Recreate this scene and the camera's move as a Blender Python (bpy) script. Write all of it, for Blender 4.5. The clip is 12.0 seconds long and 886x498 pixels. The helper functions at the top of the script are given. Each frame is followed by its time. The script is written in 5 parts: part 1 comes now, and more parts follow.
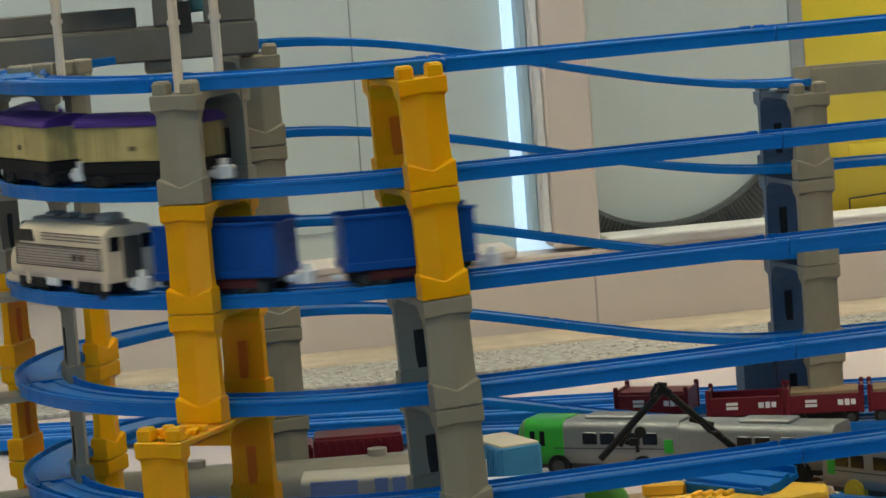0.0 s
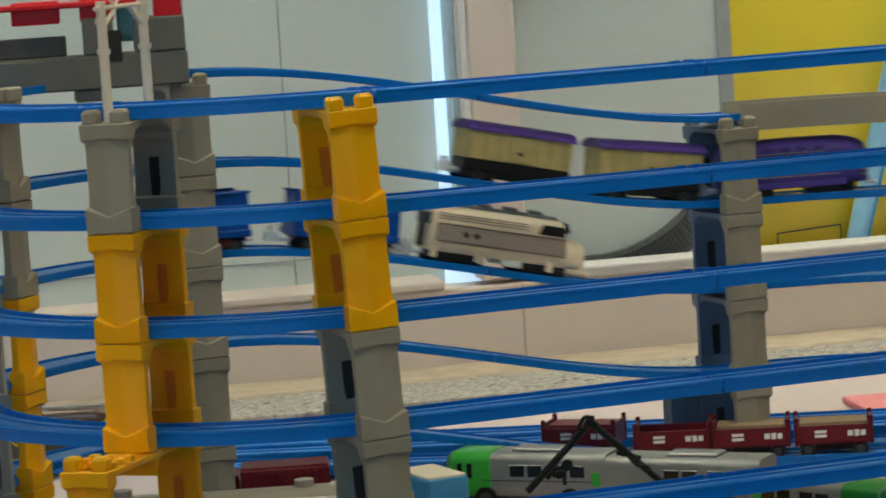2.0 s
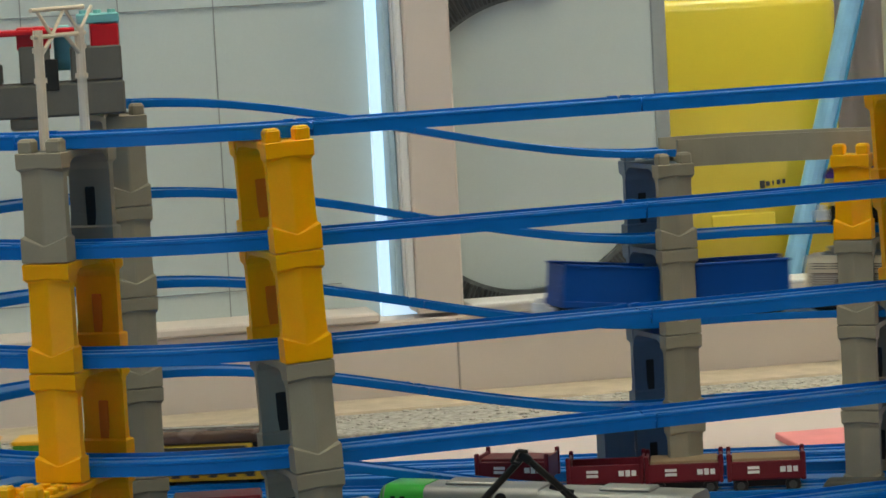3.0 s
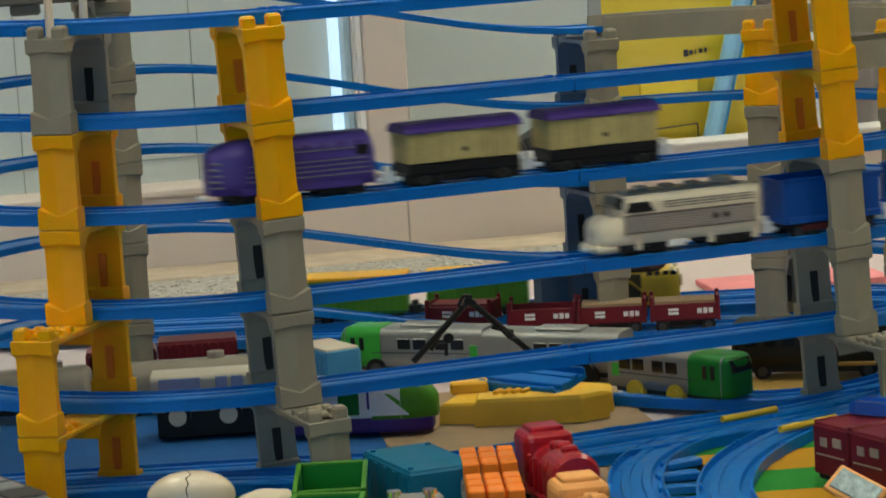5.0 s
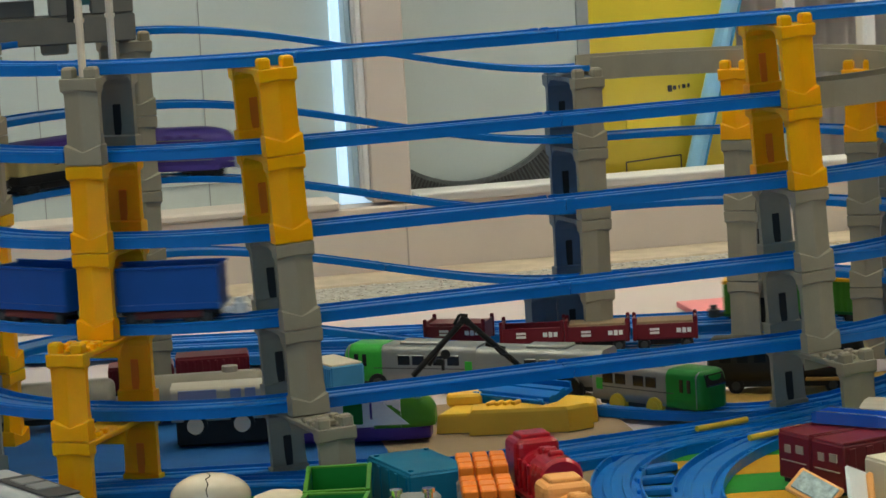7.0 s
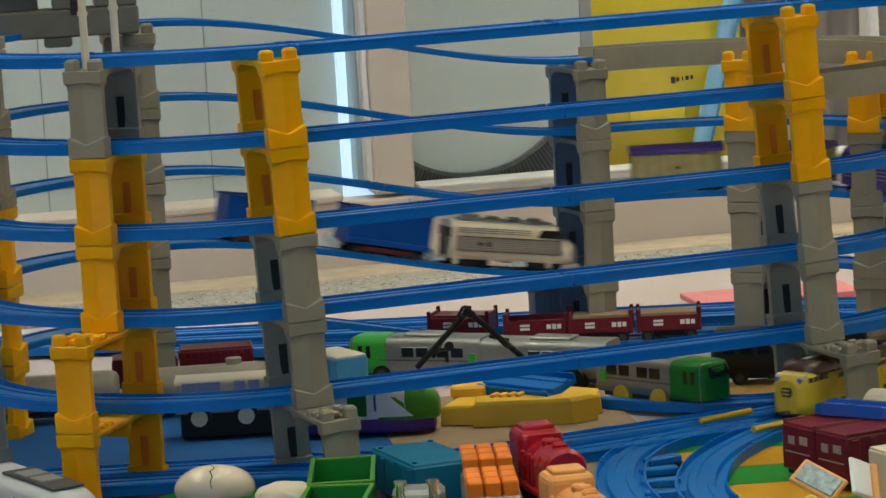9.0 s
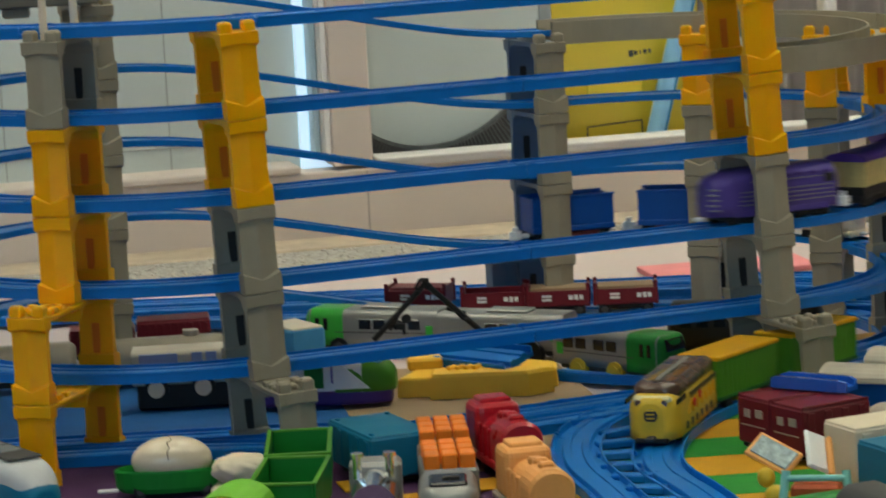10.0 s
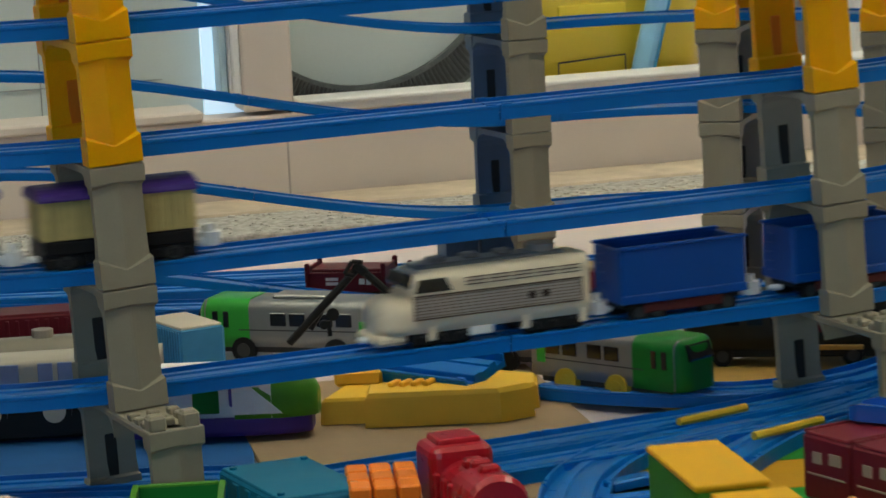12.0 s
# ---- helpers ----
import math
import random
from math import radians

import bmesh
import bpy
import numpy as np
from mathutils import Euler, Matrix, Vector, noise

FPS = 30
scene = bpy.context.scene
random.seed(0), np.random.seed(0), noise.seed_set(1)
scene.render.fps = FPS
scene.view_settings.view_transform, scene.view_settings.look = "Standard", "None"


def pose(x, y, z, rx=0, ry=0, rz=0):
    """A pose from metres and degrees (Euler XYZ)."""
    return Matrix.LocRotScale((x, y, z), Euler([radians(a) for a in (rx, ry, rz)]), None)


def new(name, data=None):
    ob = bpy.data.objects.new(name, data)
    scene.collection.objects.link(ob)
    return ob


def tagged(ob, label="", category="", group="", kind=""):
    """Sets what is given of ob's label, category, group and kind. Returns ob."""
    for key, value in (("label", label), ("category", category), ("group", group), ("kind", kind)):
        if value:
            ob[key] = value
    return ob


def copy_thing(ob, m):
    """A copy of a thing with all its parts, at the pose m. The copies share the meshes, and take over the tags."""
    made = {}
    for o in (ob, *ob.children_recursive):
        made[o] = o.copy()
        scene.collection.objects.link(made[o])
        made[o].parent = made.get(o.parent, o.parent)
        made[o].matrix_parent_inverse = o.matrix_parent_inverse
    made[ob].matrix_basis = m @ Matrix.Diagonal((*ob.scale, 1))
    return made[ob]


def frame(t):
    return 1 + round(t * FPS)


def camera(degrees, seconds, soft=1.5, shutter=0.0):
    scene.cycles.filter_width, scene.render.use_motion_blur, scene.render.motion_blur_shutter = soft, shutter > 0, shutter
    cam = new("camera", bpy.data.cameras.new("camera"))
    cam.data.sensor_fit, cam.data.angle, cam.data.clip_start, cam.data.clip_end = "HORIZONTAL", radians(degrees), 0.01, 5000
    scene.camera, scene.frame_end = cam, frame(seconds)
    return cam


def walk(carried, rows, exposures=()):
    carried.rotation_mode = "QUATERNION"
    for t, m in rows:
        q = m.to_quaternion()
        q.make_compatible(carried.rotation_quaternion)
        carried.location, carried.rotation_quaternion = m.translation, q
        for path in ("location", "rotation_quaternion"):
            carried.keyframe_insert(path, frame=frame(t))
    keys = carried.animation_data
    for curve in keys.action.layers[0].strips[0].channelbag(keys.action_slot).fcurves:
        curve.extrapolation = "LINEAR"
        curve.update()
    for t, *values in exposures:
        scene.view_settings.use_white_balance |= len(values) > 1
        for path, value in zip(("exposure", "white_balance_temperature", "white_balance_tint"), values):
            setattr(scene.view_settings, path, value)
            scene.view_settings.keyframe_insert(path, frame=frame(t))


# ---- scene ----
EXPO, LAMP, DAY, GLOW = -0.06, 13.4, 3.5, 0.80
# The camera: a long lens about two metres from the toys, near the floor.
cam = camera(15.95, 12.0, soft=1.6, shutter=0.5)
EYE = Vector((0.0, 0.0, 0.4712))
AXIS = Vector((0.01256, 0.99194, -0.12608))
ROWS = [
    (0, 3.349, -6.496, 4.323, 0.2271),
    (0.5, 3.367, -6.401, 4.391, 0.2253),
    (1, 3.008, -6.393, 4.354, 0.2250),
    (1.5, 2.679, -6.190, 4.051, 0.2278),
    (2, 2.015, -6.014, 3.704, 0.2262),
    (2.5, 1.021, -5.492, 3.377, 0.2280),
    (3, 0.804, -5.488, 3.016, 0.2247),
    (4.8, 0.003, -7.808, 3.402, -0.0388),
    (5, -0.084, -8.111, 3.408, -0.0660),
    (5.5, -0.168, -8.516, 3.222, -0.1436),
    (6, -0.281, -8.330, 3.213, -0.2266),
    (6.5, -0.231, -7.607, 3.160, -0.2702),
    (8.5, -0.136, -7.795, 3.452, -0.2717),
    (9, -0.128, -7.777, 3.316, -0.2720),
    (9.5, -0.097, -7.804, 3.263, -0.2713),
    (10, -0.879, -8.316, 3.005, -0.2755),
    (10.5, -1.802, -8.993, 2.486, -0.2646),
    (11, -2.413, -8.988, 2.464, -0.0184),
    (11.5, -2.507, -9.052, 2.679, 0.2059),
    (12, -2.017, -9.266, 2.927, 0.4317),
]


def eye_pose(yaw, pitch, roll, ahead):
    spot = EYE + ahead * AXIS
    return pose(*spot) @ pose(0, 0, 0, 0, 0, yaw) @ pose(0, 0, 0, pitch) @ pose(0, 0, 0, 0, roll) @ pose(0, 0, 0, 90)


walk(cam, [(t, eye_pose(y, p, r, a)) for t, y, p, r, a in ROWS], exposures=[(0, EXPO), (6.5, EXPO), (9, EXPO - 0.05), (10.4, EXPO - 0.10), (12, EXPO - 0.17)])

# ---- light ----
world = bpy.data.worlds.new("world")
scene.world = world
world.use_nodes = True
world.node_tree.nodes["Background"].inputs[0].default_value = (0.75, 0.85, 1.0, 1)
world.node_tree.nodes["Background"].inputs[1].default_value = 0.6


# ---- materials ----
def mat(name, col, rough=0.4, metal=0.0, var=0.10, scale=40.0, bump=0.05, fine=900.0, trans=0.0, emit=0.0, coat=0.0, island=0.0):
    """A worn surface: base colour with blotches and fine grain, roughness that varies, faint relief."""
    m = bpy.data.materials.new(name)
    m.use_nodes = True
    nt = m.node_tree
    b = nt.nodes["Principled BSDF"]
    tc = nt.nodes.new("ShaderNodeTexCoord")
    n1 = nt.nodes.new("ShaderNodeTexNoise")
    n1.inputs["Scale"].default_value, n1.inputs["Detail"].default_value = scale, 4
    n2 = nt.nodes.new("ShaderNodeTexNoise")
    n2.inputs["Scale"].default_value, n2.inputs["Detail"].default_value = fine, 2
    for n in (n1, n2):
        nt.links.new(tc.outputs["Object"], n.inputs["Vector"])
    add = nt.nodes.new("ShaderNodeMath")
    add.operation = "MULTIPLY_ADD"
    nt.links.new(n2.outputs["Fac"], add.inputs[0])
    add.inputs[1].default_value = 0.35
    nt.links.new(n1.outputs["Fac"], add.inputs[2])
    ramp = nt.nodes.new("ShaderNodeMapRange")
    ramp.inputs[1].default_value, ramp.inputs[2].default_value = 0.35, 1.0
    ramp.inputs[3].default_value, ramp.inputs[4].default_value = 1 - var, 1 + var
    nt.links.new(add.outputs[0], ramp.inputs[0])
    mul = nt.nodes.new("ShaderNodeVectorMath")
    mul.operation = "SCALE"
    mul.inputs[0].default_value = col
    nt.links.new(ramp.outputs[0], mul.inputs["Scale"])
    out = mul.outputs[0]
    if island:
        oi = nt.nodes.new("ShaderNodeObjectInfo")
        r2 = nt.nodes.new("ShaderNodeMapRange")
        r2.inputs[3].default_value, r2.inputs[4].default_value = 1 - island, 1 + island
        nt.links.new(oi.outputs["Random"], r2.inputs[0])
        m2 = nt.nodes.new("ShaderNodeVectorMath")
        m2.operation = "SCALE"
        nt.links.new(out, m2.inputs[0])
        nt.links.new(r2.outputs[0], m2.inputs["Scale"])
        out = m2.outputs[0]
    nt.links.new(out, b.inputs["Base Color"])
    rr = nt.nodes.new("ShaderNodeMapRange")
    rr.inputs[3].default_value, rr.inputs[4].default_value = max(rough - 0.08, 0.02), min(rough + 0.12, 1)
    nt.links.new(n1.outputs["Fac"], rr.inputs[0])
    nt.links.new(rr.outputs[0], b.inputs["Roughness"])
    b.inputs["Metallic"].default_value = metal
    b.inputs["Specular IOR Level"].default_value = 0.5 if coat or rough < 0.30 else 0.22
    b.inputs["Transmission Weight"].default_value = trans
    b.inputs["Coat Weight"].default_value = coat
    if emit:
        b.inputs["Emission Color"].default_value = (*col, 1)
        b.inputs["Emission Strength"].default_value = emit
    if bump:
        bn = nt.nodes.new("ShaderNodeBump")
        bn.inputs["Strength"].default_value, bn.inputs["Distance"].default_value = bump, 0.002
        nt.links.new(add.outputs[0], bn.inputs["Height"])
        nt.links.new(bn.outputs[0], b.inputs["Normal"])
    return m


BLUE = mat("rail_blue_plastic", (0.003, 0.152, 0.51), 0.31, var=0.08, bump=0.01)
GREY = mat("pier_grey_plastic", (0.30, 0.262, 0.190), 0.45, var=0.10, island=0.06)
SLATE = mat("pier_slate_blue_plastic", (0.12, 0.165, 0.225), 0.42, var=0.10, island=0.05)
GREYD = mat("station_grey_plastic", (0.155, 0.14, 0.115), 0.5, var=0.12)
YELLOW = mat("pier_yellow_plastic", (0.90, 0.40, 0.001), 0.36, var=0.08, island=0.05)
sh = YELLOW.node_tree.nodes["Principled BSDF"]
sh.inputs["Subsurface Weight"].default_value = 0.32
sh.inputs["Subsurface Radius"].default_value = (0.015, 0.005, 0.0006)
sh.inputs["Subsurface Scale"].default_value = 1.0
# Dark fill paints the shade inside a slot, orange fill the reddish reflection.
SLOT = mat("slot_shade", (0.03, 0.028, 0.025), 0.7)
SLOTY = mat("slot_reflection", (0.75, 0.18, 0.01), 0.55)
CREAM = mat("cream_plastic", (0.72, 0.60, 0.46), 0.45)
WHITE = mat("white_plastic", (0.78, 0.78, 0.76), 0.35)
IVORY = mat("ivory_plastic", (0.84, 0.70, 0.50), 0.35)
PURPLE = mat("purple_plastic", (0.085, 0.055, 0.27), 0.34)
PURPLED = mat("roof_purple", (0.065, 0.03, 0.20), 0.4)
TAN = mat("tan_board", (0.52, 0.42, 0.17), 0.55, var=0.18, scale=120, island=0.12)
BLACK = mat("black_plastic", (0.012, 0.012, 0.013), 0.45)
DKGREY = mat("dark_grey_plastic", (0.06, 0.06, 0.06), 0.5)
NAVY = mat("wagon_blue", (0.003, 0.070, 0.33), 0.38)
RUST = mat("bogie_brown", (0.16, 0.035, 0.03), 0.5)
BROWN = mat("louvre_brown", (0.055, 0.032, 0.022), 0.5)
TAUPE = mat("louvre_taupe", (0.34, 0.29, 0.24), 0.5)
BAND = mat("louvre_band", (0.56, 0.47, 0.38), 0.5)
EGG = mat("egg_shell", (0.66, 0.55, 0.40), 0.22, var=0.05, coat=0.3)
GLASSD = mat("dark_window", (0.015, 0.014, 0.016), 0.12, bump=0)
SILVER = mat("silver_paint", (0.27, 0.27, 0.26), 0.32, metal=0.35)
CHROME = mat("chrome", (0.75, 0.75, 0.74), 0.14, metal=1.0, bump=0.02)
RAMPY = mat("ramp_yellow_plastic", (0.86, 0.50, 0.045), 0.40, var=0.06)
GOLD = mat("golden_plastic", (0.70, 0.36, 0.010), 0.42)
LEMON = mat("lemon_plastic", (0.62, 0.42, 0.04), 0.35)
GREEN = mat("green_plastic", (0.010, 0.19, 0.025), 0.38)
DGREEN = mat("dark_green_plastic", (0.012, 0.12, 0.03), 0.42)
APPLE = mat("apple_green_plastic", (0.045, 0.38, 0.05), 0.3)
LIME = mat("lime_plastic", (0.18, 0.50, 0.04), 0.38)
LEAF = mat("leaf_green_plastic", (0.070, 0.25, 0.022), 0.4)
OLIVE = mat("olive_brown_print", (0.075, 0.062, 0.032), 0.35, var=0.35, scale=160)
BROWNR = mat("brown_roof", (0.085, 0.045, 0.03), 0.25, coat=0.4)
MAROON = mat("maroon_plastic", (0.14, 0.010, 0.018), 0.36)
RED = mat("red_plastic", (0.62, 0.012, 0.018), 0.3)
REDT = mat("clear_red_plastic", (0.38, 0.006, 0.016), 0.28, coat=0.12)
ORANGE = mat("orange_plastic", (0.88, 0.22, 0.02), 0.4)
PEACH = mat("peach_plastic", (0.80, 0.36, 0.11), 0.45)
TEAL = mat("teal_plastic", (0.006, 0.145, 0.255), 0.38)
SKY = mat("sky_blue_plastic", (0.07, 0.29, 0.50), 0.42)
AQUA = mat("aqua_plastic", (0.22, 0.52, 0.50), 0.4)
BONE = mat("bone_plastic", (0.66, 0.57, 0.43), 0.42, var=0.06)
PINK = mat("pink_mat", (0.80, 0.28, 0.30), 0.7)
WOODT = mat("deck_yellow_wood", (0.40, 0.24, 0.06), 0.6, var=0.2, scale=80)
FLOORF = mat("unseen_dark_floor", (0.09, 0.085, 0.09), 0.9, scale=20)
FLOORM = mat("pink_floor_vinyl", (0.57, 0.48, 0.48), 0.4, var=0.05, scale=6, fine=300)
WALLM = mat("pink_beige_panel", (0.66, 0.565, 0.505), 0.5, var=0.05, scale=8)
TRIMM = mat("white_trim", (0.76, 0.74, 0.74), 0.4, var=0.04, scale=20)
PANELM = mat("pale_panel", (0.55, 0.60, 0.58), 0.55, var=0.05, scale=5, fine=400)
GASKET = mat("grey_gasket", (0.12, 0.13, 0.13), 0.7, var=0.25, scale=200)
MACHINE = mat("yellow_machine_paint", (0.80, 0.62, 0.055), 0.22, var=0.05, scale=6, coat=0.3)
STICK = mat("light_blue_pole", (0.28, 0.55, 0.80), 0.35)
CARPET = mat("gravel_carpet", (0.37, 0.35, 0.32), 0.95, var=0.55, scale=160, bump=0.6, fine=700)
WOODB = mat("wood_threshold", (0.50, 0.41, 0.31), 0.6, var=0.22, scale=40)
DIM = mat("unseen_dark_wall", (0.10, 0.10, 0.10), 0.8, scale=3, fine=100)
CEILM = mat("ceiling_paint", (0.45, 0.45, 0.44), 0.8, scale=3, fine=100)
LAMPM = mat("lamp_diffuser", (1.0, 0.99, 0.78), 0.5, bump=0, var=0.01, emit=LAMP)
DAYM = mat("daylight_pane", (0.48, 0.75, 1.0), 0.5, bump=0, var=0.01, emit=DAY)
GLOWM = mat("gap_glow", (0.60, 0.82, 1.0), 0.5, bump=0, var=0.02, emit=GLOW)
MATBLUE = mat("blue_play_mat", (0.012, 0.095, 0.29), 0.75, var=0.2, scale=30, bump=0.3)
MATPURP = mat("purple_play_mat", (0.065, 0.025, 0.08), 0.8, var=0.15, scale=60, bump=0.3)
MATGRN = mat("green_mat", (0.02, 0.22, 0.03), 0.75, var=0.12, scale=50, bump=0.3)
MATYEL = mat("yellow_mat", (0.50, 0.25, 0.012), 0.75, var=0.12, scale=50, bump=0.3)
MATTAN = mat("tan_mat", (0.32, 0.22, 0.13), 0.75, var=0.12, scale=30, bump=0.2)


# ---- mesh helpers ----
def part(name, bm, material, parent, label=""):
    me = bpy.data.meshes.new(name)
    bm.to_mesh(me)
    bm.free()
    me.materials.append(material)
    ob = new(name, me)
    ob.parent = parent
    if label:
        tagged(ob, label)
    return ob


def thing(name, label, category, group="", m=None, kind=""):
    e = new(name)
    e.empty_display_size = 0.02
    tagged(e, label, category, group, kind)
    if m is not None:
        e.matrix_basis = m
    return e


def solid(name, bm, material, label, category="", kind="", group=""):
    ob = part(name, bm, material, None)
    return tagged(ob, label, category, group, kind)


def box(c, s, bev=0.0, bm=None, seg=1, rz=0.0, ry=0.0, rx=0.0):
    """A box with centre c and size s; bev rounds its edges."""
    bm = bm or bmesh.new()
    g = bmesh.ops.create_cube(bm, size=1)["verts"]
    bmesh.ops.transform(bm, matrix=pose(*c, rx, ry, rz) @ Matrix.Diagonal((*s, 1)), verts=g)
    if bev:
        edges = list({e for v in g for e in v.link_edges})
        bmesh.ops.bevel(bm, geom=edges, offset=bev, segments=seg, affect="EDGES", profile=0.5)
    return bm


def cyl(c, r, d, axis="z", seg=16, bm=None, r2=None, bev=0.0):
    bm = bm or bmesh.new()
    g = bmesh.ops.create_cone(bm, cap_ends=True, segments=seg, radius1=r, radius2=r if r2 is None else r2, depth=d)["verts"]
    turn = {"z": pose(0, 0, 0), "x": pose(0, 0, 0, 0, 90, 0), "y": pose(0, 0, 0, 90, 0, 0)}[axis]
    bmesh.ops.transform(bm, matrix=pose(*c) @ turn, verts=g)
    return bm


def ball(c, s, bm=None, u=20, v=12):
    bm = bm or bmesh.new()
    g = bmesh.ops.create_uvsphere(bm, u_segments=u, v_segments=v, radius=1)["verts"]
    bmesh.ops.transform(bm, matrix=pose(*c) @ Matrix.Diagonal((*s, 1)), verts=g)
    for f in bm.faces:
        f.smooth = True
    return bm


def rod(a, b, r, bm=None, seg=8):
    """A round bar from a to b."""
    bm = bm or bmesh.new()
    a, b = Vector(a), Vector(b)
    g = bmesh.ops.create_cone(bm, cap_ends=True, segments=seg, radius1=r, radius2=r, depth=(b - a).length)["verts"]
    q = (b - a).to_track_quat("Z", "Y").to_matrix().to_4x4()
    bmesh.ops.transform(bm, matrix=Matrix.Translation((a + b) / 2) @ q, verts=g)
    return bm


def loft(rings, bm=None, smooth=False, closed=True):
    """Skin a row of rings (each a list of points, same count), with flat ends."""
    bm = bm or bmesh.new()
    vs = [[bm.verts.new(p) for p in r] for r in rings]
    n = len(vs[0])
    for a, b in zip(vs, vs[1:]):
        for i in range(n if closed else n - 1):
            f = bm.faces.new((a[i], a[(i + 1) % n], b[(i + 1) % n], b[i]))
            f.smooth = smooth
    if closed:
        bm.faces.new(vs[0][::-1])
        bm.faces.new(vs[-1])
    bmesh.ops.recalc_face_normals(bm, faces=bm.faces)
    return bm


def hull(length, width, low, high, round_top=0.35, nose=0.0, nose_drop=0.3, tail=0.0, steps=10, taper=0.0):
    """A rolling-stock body along x: straight sides, a rounded roof, and ends that round off over nose and tail."""
    def ring(x, wf, hf):
        w, hgt = width / 2 * wf, low + (high - low) * hf
        rr = min(round_top * width, (hgt - low) * 0.6, w * 0.95)
        pts = [(x, -w * (1 - taper), low), (x, -w, low + 0.25 * (hgt - low)), (x, -w, hgt - rr)]
        for k in range(1, 6):
            a = k / 6 * math.pi / 2
            pts.append((x, -(w - rr) - rr * math.cos(a), hgt - rr + rr * math.sin(a)))
        pts += [(p[0], -p[1], p[2]) for p in reversed(pts)]
        return pts
    rings = []
    xs = []
    if tail:
        xs += [(-length / 2 + tail * (1 - math.cos(k / steps * math.pi / 2)), math.sin(k / steps * math.pi / 2)) for k in range(1, steps)]
    else:
        xs.append((-length / 2, 1))
    xs.append((-length / 2 + tail + 0.001, 1))
    xs.append((length / 2 - nose - 0.001, 1))
    if nose:
        xs += [(length / 2 - nose * (1 - math.cos(k / steps * math.pi / 2)), math.sin(k / steps * math.pi / 2)) for k in range(steps - 1, 0, -1)]
    else:
        xs.append((length / 2, 1))
    for x, q in xs:
        rings.append(ring(x, 0.35 + 0.65 * q, 1 - nose_drop * (1 - q)))
    return loft(rings, smooth=True)


def sweep(profile, centres, sides, ups, smooth=False):
    rings = [[c + s * y + n * z for y, z in profile] for c, s, n in zip(centres, sides, ups)]
    return loft([[tuple(p) for p in r] for r in rings], smooth=smooth)


# ---- the plan of the spiral railway ----
H = 0.06655          # one pier block
R = 0.216            # radius of a curve
L = 0.432            # two straight rails
SPIRAL = pose(-0.1050, 2.1385, 0, 0, 0, 20.585)
LAP = 2 * L + 2 * math.pi * R


def lap_point(s, k):
    """Place in the spiral's own plan, s metres along the lap that begins over the front right pier at level k."""
    while s >= LAP:
        s, k = s - LAP, k - 1
    while s < 0:
        s, k = s + LAP, k + 1
    if s < L:
        return Vector((L - s, 0, k * H))
    if s < L + math.pi * R:
        g = (s - L) / R
        return Vector((-R * math.sin(g), R - R * math.cos(g), k * H))
    if s < 2 * L + math.pi * R:
        d = s - L - math.pi * R
        q = d / L
        return Vector((d, 2 * R, k * H - H * (3 * q * q - 2 * q ** 3)))
    g = (s - 2 * L - math.pi * R) / R
    return Vector((L + R * math.sin(g), R + R * math.cos(g), (k - 1) * H))


RAIL_HALF = [(0.0188, 0.0), (0.0188, 0.0066), (0.0193, 0.0070), (0.0193, 0.0083), (0.0187, 0.0087), (0.0176, 0.0087), (0.0170, 0.0038),
             (0.0108, 0.0038), (0.0102, 0.0072), (0.0097, 0.0076), (0.0046, 0.0076), (0.0040, 0.0064)]
RAIL = RAIL_HALF + [(-x, z) for x, z in reversed(RAIL_HALF)]
# the slopes and the curves beyond them are shallower mouldings, open underneath
LOW_HALF = [(0.0176, 0.0034), (0.0182, 0.0040), (0.0182, 0.0088), (0.0176, 0.0092), (0.0168, 0.0092), (0.0162, 0.0056), (0.0108, 0.0056), (0.0102, 0.0082), (0.0042, 0.0082)]
LOW = LOW_HALF + [(-x, z) for x, z in reversed(LOW_HALF)]
WALLED = [(-0.021, 0.0), (0.021, 0.0), (0.021, 0.0215), (0.0185, 0.0215), (0.0175, 0.008), (0.0112, 0.0055), (0.0108, 0.0085),
          (-0.0108, 0.0085), (-0.0112, 0.0055), (-0.0175, 0.008), (-0.0185, 0.0215), (-0.021, 0.0215)]


def rail_mesh(points, profile=RAIL):
    pts = [Vector(p) for p in points]
    sides, ups = [], []
    for i in range(len(pts)):
        d = (pts[min(i + 1, len(pts) - 1)] - pts[max(i - 1, 0)]).normalized()
        s = Vector((-d.y, d.x, 0)).normalized()
        sides.append(s)
        ups.append(d.cross(s).normalized() if d.cross(s).z > 0 else -d.cross(s).normalized())
    bm = sweep(profile, pts, sides, ups)
    # little joint tongue with pegs at each end
    for e, o in ((0, 1), (-1, -2)):
        d = (pts[e] - pts[o]).normalized()
        a = math.degrees(math.atan2(d.y, d.x))
        c = pts[e] - d * 0.004
        for sy in (-1, 1):
            q = c + sides[e] * 0.0176 * sy
            box((q.x, q.y, q.z + 0.0085), (0.006, 0.002, 0.0016), bm=bm, rz=a)
    return bm


def spiral_piece(name, s0, s1, k, track, material=BLUE, profile=RAIL, n=10):
    sink = Vector((0, 0, 0.005 if profile is WALLED else 0))
    pts = [lap_point(s0 + (s1 - s0) * i / n, k) - sink for i in range(n + 1)]
    return part(name, rail_mesh(pts, profile), material, track)


